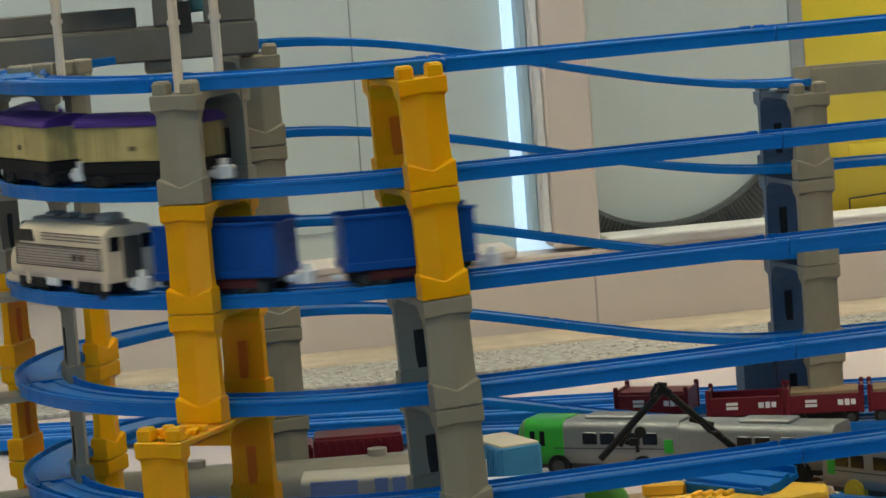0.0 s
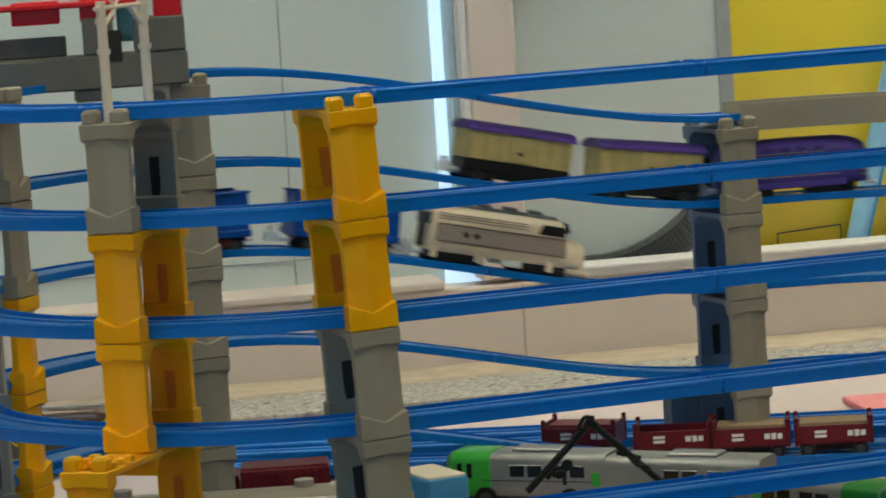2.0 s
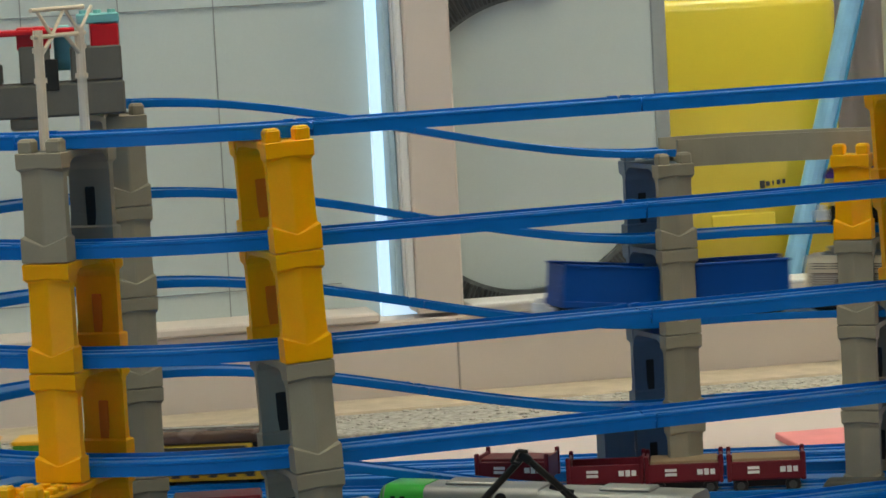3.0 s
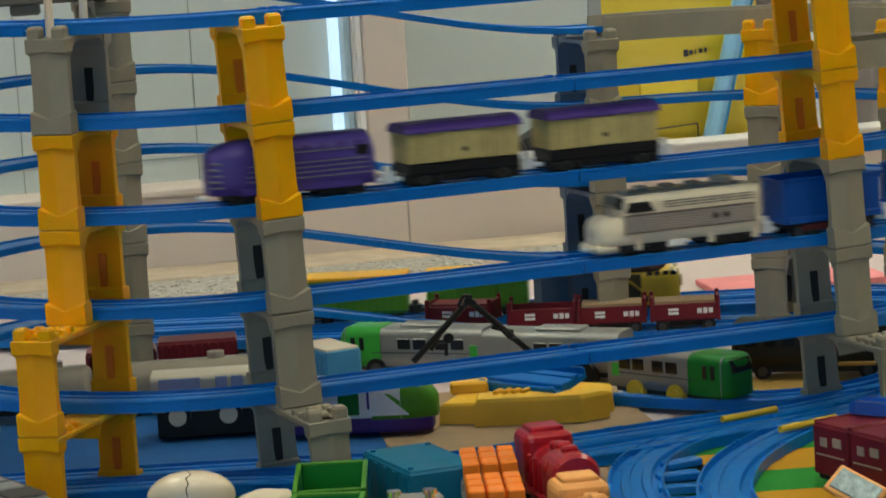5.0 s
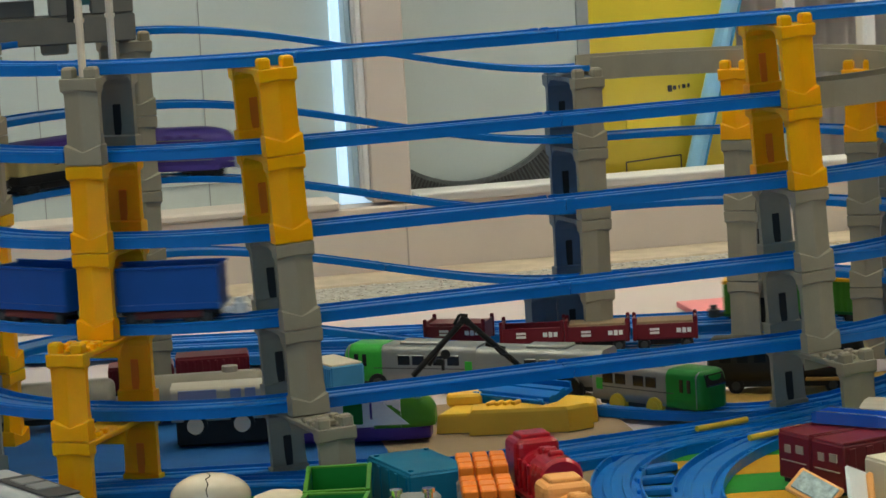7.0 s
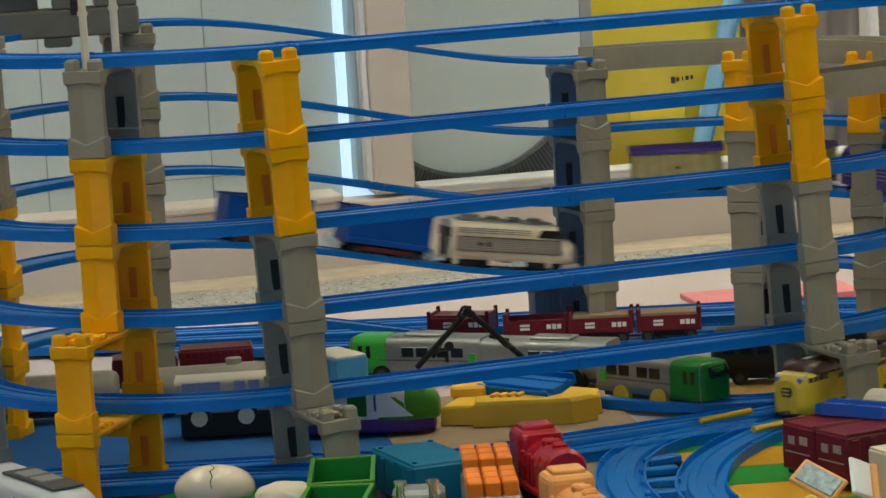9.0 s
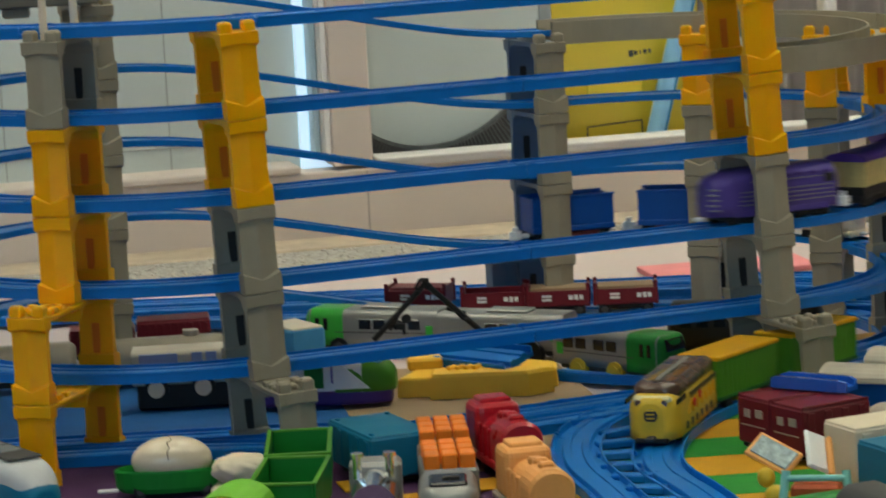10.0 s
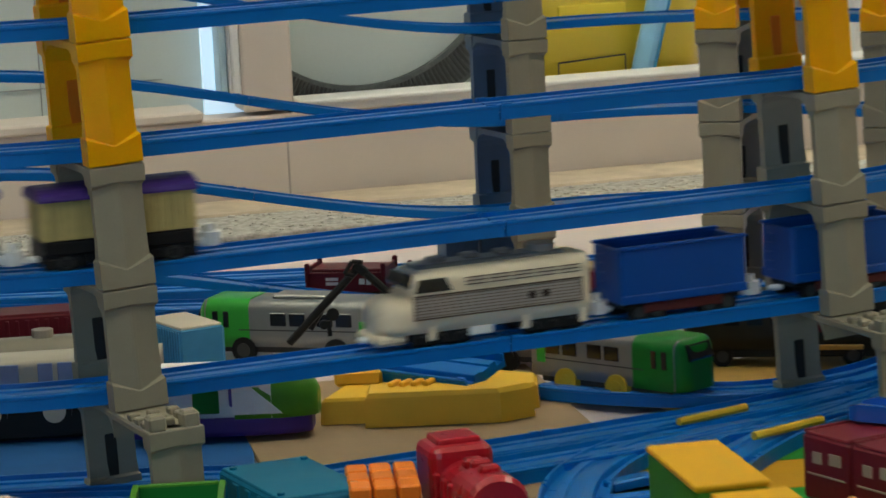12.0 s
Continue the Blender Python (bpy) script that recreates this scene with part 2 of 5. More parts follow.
spiral = thing("spiral_railway", "blue plastic toy rails climbing in a spiral on block piers", "toy track", m=SPIRAL)
for k in range(1, 6):
    for i in range(2):
        spiral_piece("straight_rail", i * 0.216 + 0.0006, (i + 1) * 0.216 - 0.0006, k, spiral, n=3)
    for i in range(4):
        a = math.pi * R / 4
        spiral_piece("curve_rail", L + i * a + 0.0006, L + (i + 1) * a - 0.0006, k, spiral, profile=RAIL if i < 2 else LOW, n=8)
    for i in range(2):
        b = L + math.pi * R
        spiral_piece("slope_rail", b + i * 0.216 + 0.0006, b + (i + 1) * 0.216 - 0.0006, k, spiral, profile=LOW, n=10)
    for i in range(4):
        b = 2 * L + math.pi * R
        a = math.pi * R / 4
        grey = k == 5
        ob = spiral_piece("curve_rail", b + i * a + 0.0006, b + (i + 1) * a - 0.0006, k, spiral, GREY if grey else BLUE, WALLED if grey else LOW if i < 2 else RAIL, n=8)
        if grey:
            tagged(ob, "grey walled viaduct curve")
for i in range(3):
    pts = [(L + 0.216 * (i + j / 3) + 0.0006, 0, 5 * H + 0.0002) for j in range(4)]
    part("straight_rail", rail_mesh(pts), BLUE, spiral)


# ---- piers ----
def leg_mesh(wide=0.0280, deep=0.0104, high=H - 0.0006, pins=True):
    """One leg of a pier block: square collar and foot, and between them a shaft whose outer face is a shallow ridge. The outer face looks to -y."""
    def ring(mid, side, c, g, thin=0.0):
        w, d = wide / 2 + g, deep / 2 + g
        return [(-w, -d + c, side), (-0.0008, -d, mid), (0.0008, -d, mid), (w, -d + c, side), (w, d - thin, side), (-w, d - thin, side)]
    rows = [(0.0, 0.0, .0006, .0004), (.0006, .0006, .0002, .0010), (.0098, .0150, .0002, .0010), (.0106, .0162, .0036, .0002, .0012), (.022, .024, .0034, -.0001, .0016),
            (high - .0125, high - .0150, .0034, -.0001, .0016), (high - .0095, high - .0118, .0034, .0001, .0010), (high - .0085, high - .0095, .0003, .0010),
            (high - .0006, high - .0006, .0002, .0012), (high, high, .0006, .0007)]
    bm = loft([ring(*r) for r in rows])
    if pins:
        for sx in (-1, 1):
            box((sx * wide * 0.33, 0, high + 0.0035), (0.0095, 0.0098, 0.008), 0.0010, bm=bm)
            box((sx * wide * 0.33, 0, high + 0.0073), (0.0080, 0.0085, 0.002), 0.0008, bm=bm)
    return bm


def arch_mesh(inner, wide=0.0285, high=H - 0.0006, thick=0.004):
    """The deck plate between the legs with quarter-round haunches."""
    rr = 0.011
    prof = [(-inner, high - thick - rr)]
    prof += [(-inner + rr * (1 - math.cos(a)), high - thick - rr + rr * math.sin(a)) for a in (0.4, 0.8, 1.2, 1.57)]
    prof += [(-q[0], q[1]) for q in reversed(prof)]
    prof += [(inner, high), (-inner, high)]
    return loft([[(x, y, z) for y, z in prof] for x in (-wide / 2, wide / 2)])


def shared(bm, name, material):
    me = bpy.data.meshes.new(name)
    bm.to_mesh(me)
    bm.free()
    me.materials.append(material)
    return me


def block_mesh(top, wide, two_tone=False):
    """Two legs and the deck of one pier block as one moulding; a wide block stands further out and has a studded shelf."""
    bm = bmesh.new()
    reach, near = (0.058 if wide else 0.0), 0
    for at, pins in ((pose(0, -0.0330 - reach, 0), top or wide), (pose(0, 0.0330, 0, 0, 0, 180), top)):
        leg = leg_mesh(pins=pins)
        leg.transform(at)
        me = bpy.data.meshes.new("tmp")
        leg.to_mesh(me)
        leg.free()
        bm.from_mesh(me)
        bpy.data.meshes.remove(me)
        near = near or len(bm.faces)
    me = bpy.data.meshes.new("tmp")
    deck = arch_mesh(0.0282)
    deck.to_mesh(me)
    deck.free()
    bm.from_mesh(me)
    bpy.data.meshes.remove(me)
    if wide:
        box((0, -0.0565, H - 0.0031), (0.0300, 0.072, 0.005), 0.0012, bm=bm)
        for px in range(3):
            for py in range(3):
                box((-0.011 + px * 0.011, -0.083 + py * 0.012, H + 0.0012), (0.0065, 0.0065, 0.004), 0.0008, bm=bm)
    if two_tone:
        bm.faces.ensure_lookup_table()
        for f in bm.faces[near:]:
            f.material_index = 1
    return bm


MESH = {}
for tint, m, sm in (("y", YELLOW, SLOTY), ("g", GREY, SLOT)):
    for top in (True, False):
        for wide in (True, False):
            MESH[tint, top, wide] = shared(block_mesh(top, wide), "block", m)
    MESH[tint, "slot"] = shared(box((0, 0, 0), (0.0066, 0.002, 0.029), 0.0006), "slot", sm)
for top in (True, False):
    MESH["s", top, False] = shared(block_mesh(top, False, True), "block", GREY)
    MESH["s", top, False].materials.append(SLATE)
MESH["s", "slot"] = MESH["g", "slot"]


def child(name, me, parent, m):
    ob = new(name, me)
    ob.parent = parent
    ob.matrix_basis = m
    return ob


def pier(x, y, turn, colours, lean=(0, 0), wide=()):
    """A stack of arched blocks. colours from the lowest block up; the outer leg looks to -y before the turn; blocks in wide reach further out."""
    n = len(colours)
    seen = "yellow" if colours.count("y") == n else "grey and slate-blue" if "s" in colours else "grey" if colours.count("g") == n else "yellow and grey"
    foot = " with studded foot" if wide else ""
    e = thing("bridge_pier", f"stack of {n} {seen} plastic arch blocks{foot}", "toy pier", "bridge piers",
              SPIRAL @ pose(x, y, 0, 0, 0, turn) @ pose(0, 0, 0, lean[0], lean[1], 0))
    for i, c in enumerate(colours):
        reach = 0.058 if i in wide else 0.0
        b = child("block", MESH[c, i == n - 1, i in wide], e, pose(0, 0, i * H))
        tagged(b, {"y": "yellow plastic arch block", "g": "grey plastic arch block", "s": "grey arch block with one slate-blue leg"}[c])
        child("slot", MESH[c, "slot"], b, pose(0, 0.0330 - 0.0032, 0.0255))
        child("slot", MESH[c, "slot"], b, pose(0, -0.0330 - reach + 0.0032, 0.0255))
    return e


def on_left(deg, r=R):
    a = math.radians(deg)
    return -r * math.sin(a), R - r * math.cos(a)


def on_right(deg, r=R):
    a = math.radians(deg)
    return L + r * math.sin(a), R + r * math.cos(a)


pier(-0.0085, 0, 0, "gggyy", wide=(0,), lean=(0, -2.2))
pier(L - 0.001, 0, 0, "gggyy", wide=(0,), lean=(0, -2.6))
pier(*on_left(39), -39, "yyyyg", wide=(0, 1))
pier(-0.010, 2 * R, 0, "ggggg")
pier(L - 0.0105, 2 * R, 0, "ssss")
pier(*on_right(41), -41, "gggy")
pier(*on_right(76), -38, "gggy")
pier(*on_right(112, 0.222), 0, "gggy")
pier(*on_left(94, 0.229), -94, "ggggg")
pier(*on_left(125, 0.224), -129, "yyygg")
pier(L + 0.245, 0, 0, "gyyyy")
bx, by = on_right(41)
plate = thing("pier_base", "grey oval plastic foot plate under a pier", "toy pier", m=SPIRAL @ pose(bx, by, 0, 0, 0, -41))
part("plate", loft([[((0.026 + g) * math.cos(a), (0.056 + g) * math.sin(a), z) for a in [i * math.pi / 14 for i in range(28)]] for z, g in ((0.0005, 0), (0.005, 0), (0.0065, -0.003))]), GREY, plate)
prop = thing("rail_prop", "pale slate-blue toy block with pegs beside the back pier", "toy pier", m=SPIRAL @ pose(L - 0.040, 2 * R + 0.036, 0))
part("column", leg_mesh(wide=0.026, deep=0.022, high=H - 0.004, pins=False), SLATE, prop)
for sx in (-1, 0, 1):
    part("peg", box((sx * 0.009, 0, H - 0.0005), (0.004, 0.012, 0.009), 0.001), SLATE, prop)



# ---- the room ----
WALL = pose(-0.130, 3.277, 0, 0, 0, 12.5)      # x along the window wall, y out through it


def placed(bm, m):
    bm.transform(m)
    return bm


solid("floor", box((0, 3.25, -0.05), (9, 3.5, 0.1)), FLOORM, "pale pink vinyl floor", kind="structure")
# Unseen floor, made dark so less light bounces up onto the toys.
solid("floor_unseen", box((0, -1.25, -0.05), (9, 5.4999, 0.1)), FLOORF, "unseen dark floor around the camera, added to cut bounced light", kind="structure")
solid("wall_north", placed(box((0, 0.05, 0.0405), (7, 0.10, 0.081), 0.002), WALL), WALLM, "low pink-beige panel under the shop window", kind="structure")
bm = bmesh.new()
for x in (-0.62, 0.102, 0.80):
    box((x, -0.0005, 0.040), (0.0016, 0.002, 0.078), bm=bm)
solid("trim", placed(bm, WALL), mat("panel_shadow_line", (0.46, 0.39, 0.35), 0.6), "thin joints in the low panel", kind="structure")
bm = box((0.0870, 0.025, 1.33), (0.0465, 0.05, 2.49), 0.002)
solid("wall_pillar", placed(bm, WALL), WALLM, "pink-beige pillar between the window panes", kind="structure")
bm = box((-2.3, 0.06, 1.33), (2.6, 0.1, 2.49))
box((2.7, 0.06, 1.33), (2.4, 0.1, 2.49), bm=bm)
box((0, 0.06, 2.45), (2.5, 0.09, 0.3), bm=bm)
solid("wall_piers", placed(bm, WALL), WALLM, "plain wall beside and over the shop window", kind="structure")
bm = box((-0.45, 0.034, 0.0855), (0.95, 0.08, 0.009), 0.002)
solid("window_sill", placed(bm, WALL), WALLM, "pink-beige window sill ledge", kind="structure")
bm = box((0.64, 0.022, 0.0862), (1.05, 0.055, 0.0104), 0.002)
box((0.64, -0.0075, 0.0905), (1.05, 0.005, 0.004), 0.001, bm=bm)
solid("window_sill", placed(bm, WALL), TRIMM, "white double-lipped window sill ledge", kind="structure")
bm = box((0.0595, 0.022, 0.75), (0.0075, 0.040, 1.3), 0.0015)
box((0.0548, 0.026, 0.75), (0.0016, 0.040, 1.3), 0.0007, bm=bm)
solid("window_frame", placed(bm, WALL), TRIMM, "white window frame upright", kind="structure")
bm = box((0, -0.0445, 0.0035), (7, 0.083, 0.007), 0.002)
solid("trim", placed(bm, WALL), WOODB, "worn wooden threshold strip on the floor", kind="structure")
bm = box((0, -0.1450, 0.0025), (7, 0.116, 0.005), 0.001)
solid("floor_strip", placed(bm, WALL), CARPET, "speckled gravel-patterned strip along the threshold", kind="structure")
rnd = random.Random(5)
bm = bmesh.new()
for k in range(800):
    x, y, r = rnd.uniform(-0.9, 1.0), rnd.uniform(-0.200, -0.090), rnd.uniform(0.0012, 0.0032)
    box((x, y, 0.0052), (r * 2, r * 1.4, r), r * 0.25, bm=bm, rz=rnd.uniform(0, 180))
tagged(solid("gravel", placed(bm, WALL), mat("pale_gravel", (0.46, 0.43, 0.39), 0.9, var=0.5, scale=300), "pale loose gravel along the wall", "gravel"), kind="stuff")
# the panel wall beyond the left pane
solid("backdrop", placed(box((-0.757, 0.075, 1.0), (1.59, 0.03, 2.4)), WALL), PANELM, "pale grey panels beyond the window", kind="structure")
bm = bmesh.new()
for x in (-0.299, -0.205, -0.112, -0.39, -0.485):
    box((x, 0.0595, 0.6), (0.0010, 0.002, 1.6), bm=bm)
for z in (0.115, 0.394, 0.67):
    box((-0.5, 0.0592, z), (1.0, 0.002, 0.0010), bm=bm)
solid("trim", placed(bm, WALL), mat("panel_joint", (0.30, 0.32, 0.31), 0.8), "thin grey joints between the panels", kind="structure")
solid("window_frame", placed(box((0.0500, 0.030, 0.75), (0.0070, 0.030, 1.3), 0.001), WALL), mat("pale_blue_frame", (0.42, 0.56, 0.66), 0.4, var=0.05), "pale blue-grey inner window frame", kind="structure")
# A self-lit strip stands in for the light coming through the gap.
solid("gap_glow_strip", placed(box((0.056, 0.050, 0.7), (0.039, 0.01, 1.5)), WALL), GLOWM, "self-lit strip standing in for the bright gap beside the pillar", kind="structure")
# behind the right pane: a drum front, a ring and a yellow machine
board = thing("display_drum", "pale grey round drum front with a dark ribbed rubber gasket", "drum", m=WALL)
part("drum_front", box((0.2278, 0.085, 0.45), (0.2405, 0.02, 0.9), 0.004), PANELM, board)
LEAN = math.radians(66)


def ring_point(a, o):
    """A point o outside the drum's opening, a slightly leaning oval."""
    x, z = (0.148 + o) * math.cos(a), (0.136 + o) * math.sin(a)
    return 0.200 + x * math.cos(LEAN) - z * math.sin(LEAN), 0.240 + x * math.sin(LEAN) + z * math.cos(LEAN)


for first, last in ((14, 64), (162, 259)):
    ring = []
    for i in range(29):
        a = math.radians(first + i / 28 * (last - first))
        ring.append([(ring_point(a, o)[0], 0.072 + d, ring_point(a, o)[1]) for o, d in ((0, 0), (0.0, -0.008), (0.034, -0.012), (0.034, 0))])
    part("gasket", loft(ring), GASKET, board, "dark grey rubber ring")
part("edge_strip", box((0.3405, 0.0735, 0.45), (0.015, 0.004, 0.9), 0.001), mat("mid_grey_edge", (0.32, 0.34, 0.34), 0.6), board)
bm = bmesh.new()
for i in range(150):
    a = math.radians(14 + i / 150 * 245)
    q = ring_point(a, 0.017)
    if q[0] < 0.098:
        continue
    box((q[0], 0.0615, q[1]), (0.026, 0.003, 0.0024), bm=bm, ry=-math.degrees(a + LEAN))
tagged(part("ribs", bm, DKGREY, board), kind="stuff")
mach = thing("washing_machine", "glossy yellow rounded appliance with a lower flap", "appliance", m=WALL @ pose(0.421, 0.20, 0))


def rounded(w, d, z0, z1, r, n=8):
    pts = []
    for cx, cy, a0 in ((w / 2 - r, -d / 2 + r, -90), (w / 2 - r, d / 2 - r, 0), (-w / 2 + r, d / 2 - r, 90), (-w / 2 + r, -d / 2 + r, 180)):
        for i in range(n + 1):
            a = math.radians(a0 + 90 * i / n)
            pts.append((cx + r * math.cos(a), cy + r * math.sin(a)))
    zs = [(z0, 0), (z1 - 0.012, 0), (z1 - 0.004, 0.004), (z1, 0.014)]
    return loft([[(x * (1 - g / w * 2), y * (1 - g / d * 2), z) for x, y in pts] for z, g in zs], smooth=True)


part("body", rounded(0.252, 0.19, 0.0, 0.374, 0.030), MACHINE, mach)
bm = bmesh.new()
for a, b in (((-0.026, 0.070), (-0.026, 0.096)), ((-0.026, 0.096), (0.042, 0.100)), ((0.042, 0.100), (0.042, 0.070))):
    rod((a[0], -0.0955, a[1]), (b[0], -0.0955, b[1]), 0.0008, bm=bm)
part("flap_outline", bm, DKGREY, mach)
bm = bmesh.new()
for i, w in enumerate((0.0055, 0.004, 0.0014, 0.004, 0.003)):
    box((0.032 + i * 0.0058, -0.0955, 0.180 + i * 0.0005), (w, 0.002, 0.005 if i else 0.008), 0.0006, bm=bm)
part("emblem", bm, DKGREY, mach, "small dark emblem")
part("recess", box((0.010, -0.0945, 0.140), (0.07, 0.004, 0.024), 0.002), MACHINE, mach)
pole = thing("light_blue_pole", "light blue plastic pole leaning before the machine", "pole", m=WALL)
part("shaft", rod((0.4505, 0.085, 0.0), (0.590, 0.085, 0.505), 0.0115, seg=16), STICK, pole)
part("seam", rod((0.458, 0.0738, 0.0), (0.598, 0.0738, 0.505), 0.0016), SKY, pole)
solid("backdrop", placed(box((1.1, 0.95, 1.0), (2.4, 0.03, 2.4)), WALL), PANELM, "pale grey wall beyond the window", kind="structure")
cur = thing("curtain", "pale pink hanging curtain beyond the window", "curtain", m=WALL)
bm = bmesh.new()
n = 100
a = [bm.verts.new((0.56 + i * 0.006, 0.80 + 0.010 * math.sin(i * 1.1) + 0.006 * math.sin(i * 0.37), 0.0)) for i in range(n)]
b = [bm.verts.new((0.56 + i * 0.006, 0.80 + 0.010 * math.sin(i * 1.1 + 0.2) + 0.006 * math.sin(i * 0.37), 1.6)) for i in range(n)]
for i in range(n - 1):
    bm.faces.new((a[i], a[i + 1], b[i + 1], b[i])).smooth = True
bmesh.ops.solidify(bm, geom=bm.faces[:], thickness=0.002)
part("cloth", bm, TRIMM, cur)
for x in (0.60, 0.70):
    up = thing("display_stand", "white upright display stand beyond the window", "stand", "display stands", WALL @ pose(x, 0.10, 0))
    part("post", box((0, 0, 0.4), (0.016, 0.03, 0.8), 0.003), TRIMM, up)
    part("foot", box((0, 0, 0.006), (0.05, 0.06, 0.012), 0.002), TRIMM, up)

# the rest of the room, behind and beside the camera; unseen, darkened to cut bounce
solid("wall_south", box((0, -3.4, 1.3), (9, 0.1, 2.6)), DIM, "unseen dark wall, toned down to cut bounced light", kind="structure")
solid("wall_west", box((-3.4, 0.5, 1.3), (0.1, 9, 2.6)), DIM, "unseen dark wall, toned down to cut bounced light", kind="structure")
solid("wall_east", box((3.6, 0.5, 1.3), (0.1, 9, 2.6)), DIM, "unseen dark wall, toned down to cut bounced light", kind="structure")
solid("wall_far", box((0, 5.3, 1.3), (9, 0.1, 2.6)), TRIMM, "unseen dark wall, toned down to cut bounced light of the room beyond the window", kind="structure")
day = thing("window_2", "wide shop window letting in cool daylight behind the camera", kind="structure", category="window", m=pose(-1.5, -3.34, 1.05))
part("pane", box((0, 0, 0), (3.6, 0.012, 1.5)), DAYM, day)
bm = bmesh.new()
for x in (-1.83, -0.6, 0.6, 1.83):
    box((x, 0.012, 0), (0.06, 0.04, 1.62), 0.004, bm=bm)
for z in (-0.78, 0.78):
    box((0, 0.010, z), (3.6, 0.03, 0.06), 0.004, bm=bm)
part("frame", bm, TRIMM, day)
solid("ceiling", box((0, 0.9, 2.65), (9, 9.0, 0.1)), CEILM, "unseen mid-grey ceiling, toned down to cut bounced light", kind="structure")
# The last three, past the window, are added to brighten the room beyond.
for x, y in ((-1.6, 0.9), (0.0, 0.9), (1.6, 0.9), (-1.2, 2.6), (0.4, 2.6), (2.0, 2.6), (-0.7, 4.4), (0.70, 3.95), (1.40, 4.08)):
    lamp = thing("ceiling_light", "unseen white square ceiling light panel", "ceiling light", "ceiling lights", pose(x, y, 2.58))
    bm = bmesh.new()
    for sx, sy, w, d in ((-0.32, 0, 0.04, 0.68), (0.32, 0, 0.04, 0.68), (0, -0.32, 0.60, 0.04), (0, 0.32, 0.60, 0.04)):
        box((sx, sy, 0), (w, d, 0.04), 0.004, bm=bm)
    part("frame", bm, TRIMM, lamp)
    part("diffuser", box((0, 0, 0.005), (0.598, 0.598, 0.01)), LAMPM, lamp)


# ---- rolling stock; x is forward, z = 0 the wheel groove ----
def wheels(e, xs, r=0.0065, half=0.0135, material=BLACK, hub=None):
    for x in xs:
        for sy in (-1, 1):
            w = part("wheel", cyl((x, sy * half, r), r, 0.0045, "y", 18), material, e)
            part("hub", cyl((x, sy * (half + 0.0024), r), r * 0.55, 0.001, "y", 12), hub or DKGREY, w)


def couplers(e, length, material=WHITE, z=0.009):
    bm = box((-length / 2 - 0.006, 0, z), (0.014, 0.008, 0.004), 0.001)
    cyl((-length / 2 - 0.012, 0, z + 0.001), 0.0062, 0.0075, "z", 12, bm=bm)
    cyl((-length / 2 - 0.012, 0, z + 0.006), 0.0030, 0.0060, "z", 10, bm=bm)
    part("coupler", bm, material, e)
    bm = box((length / 2 + 0.003, 0, z - 0.001), (0.008, 0.007, 0.003), 0.001)
    part("coupling_hook", bm, material, e)


def bogie(e, x, w=0.034, l=0.036, z=0.009, material=BLACK):
    bm = box((x, 0, z), (l, w * 0.8, 0.007), 0.001)
    for sy in (-1, 1):
        box((x, sy * w * 0.44, z - 0.001), (l, 0.003, 0.009), 0.001, bm=bm)
        for k in (-1, 0, 1):
            box((x + k * l * 0.3, sy * w * 0.48, z - 0.002), (0.005, 0.003, 0.005), 0.0008, bm=bm)
    part("bogie", bm, material, e)


def shorten(e, f):
    """Scale the length of every part but the wheels."""
    for ob in e.children:
        if not ob.name.startswith("wheel"):
            ob.data.transform(Matrix.Diagonal((f, 1, 1, 1)))


LOUVRE = mat("louvre_lines", (0.13, 0.085, 0.06), 0.5)


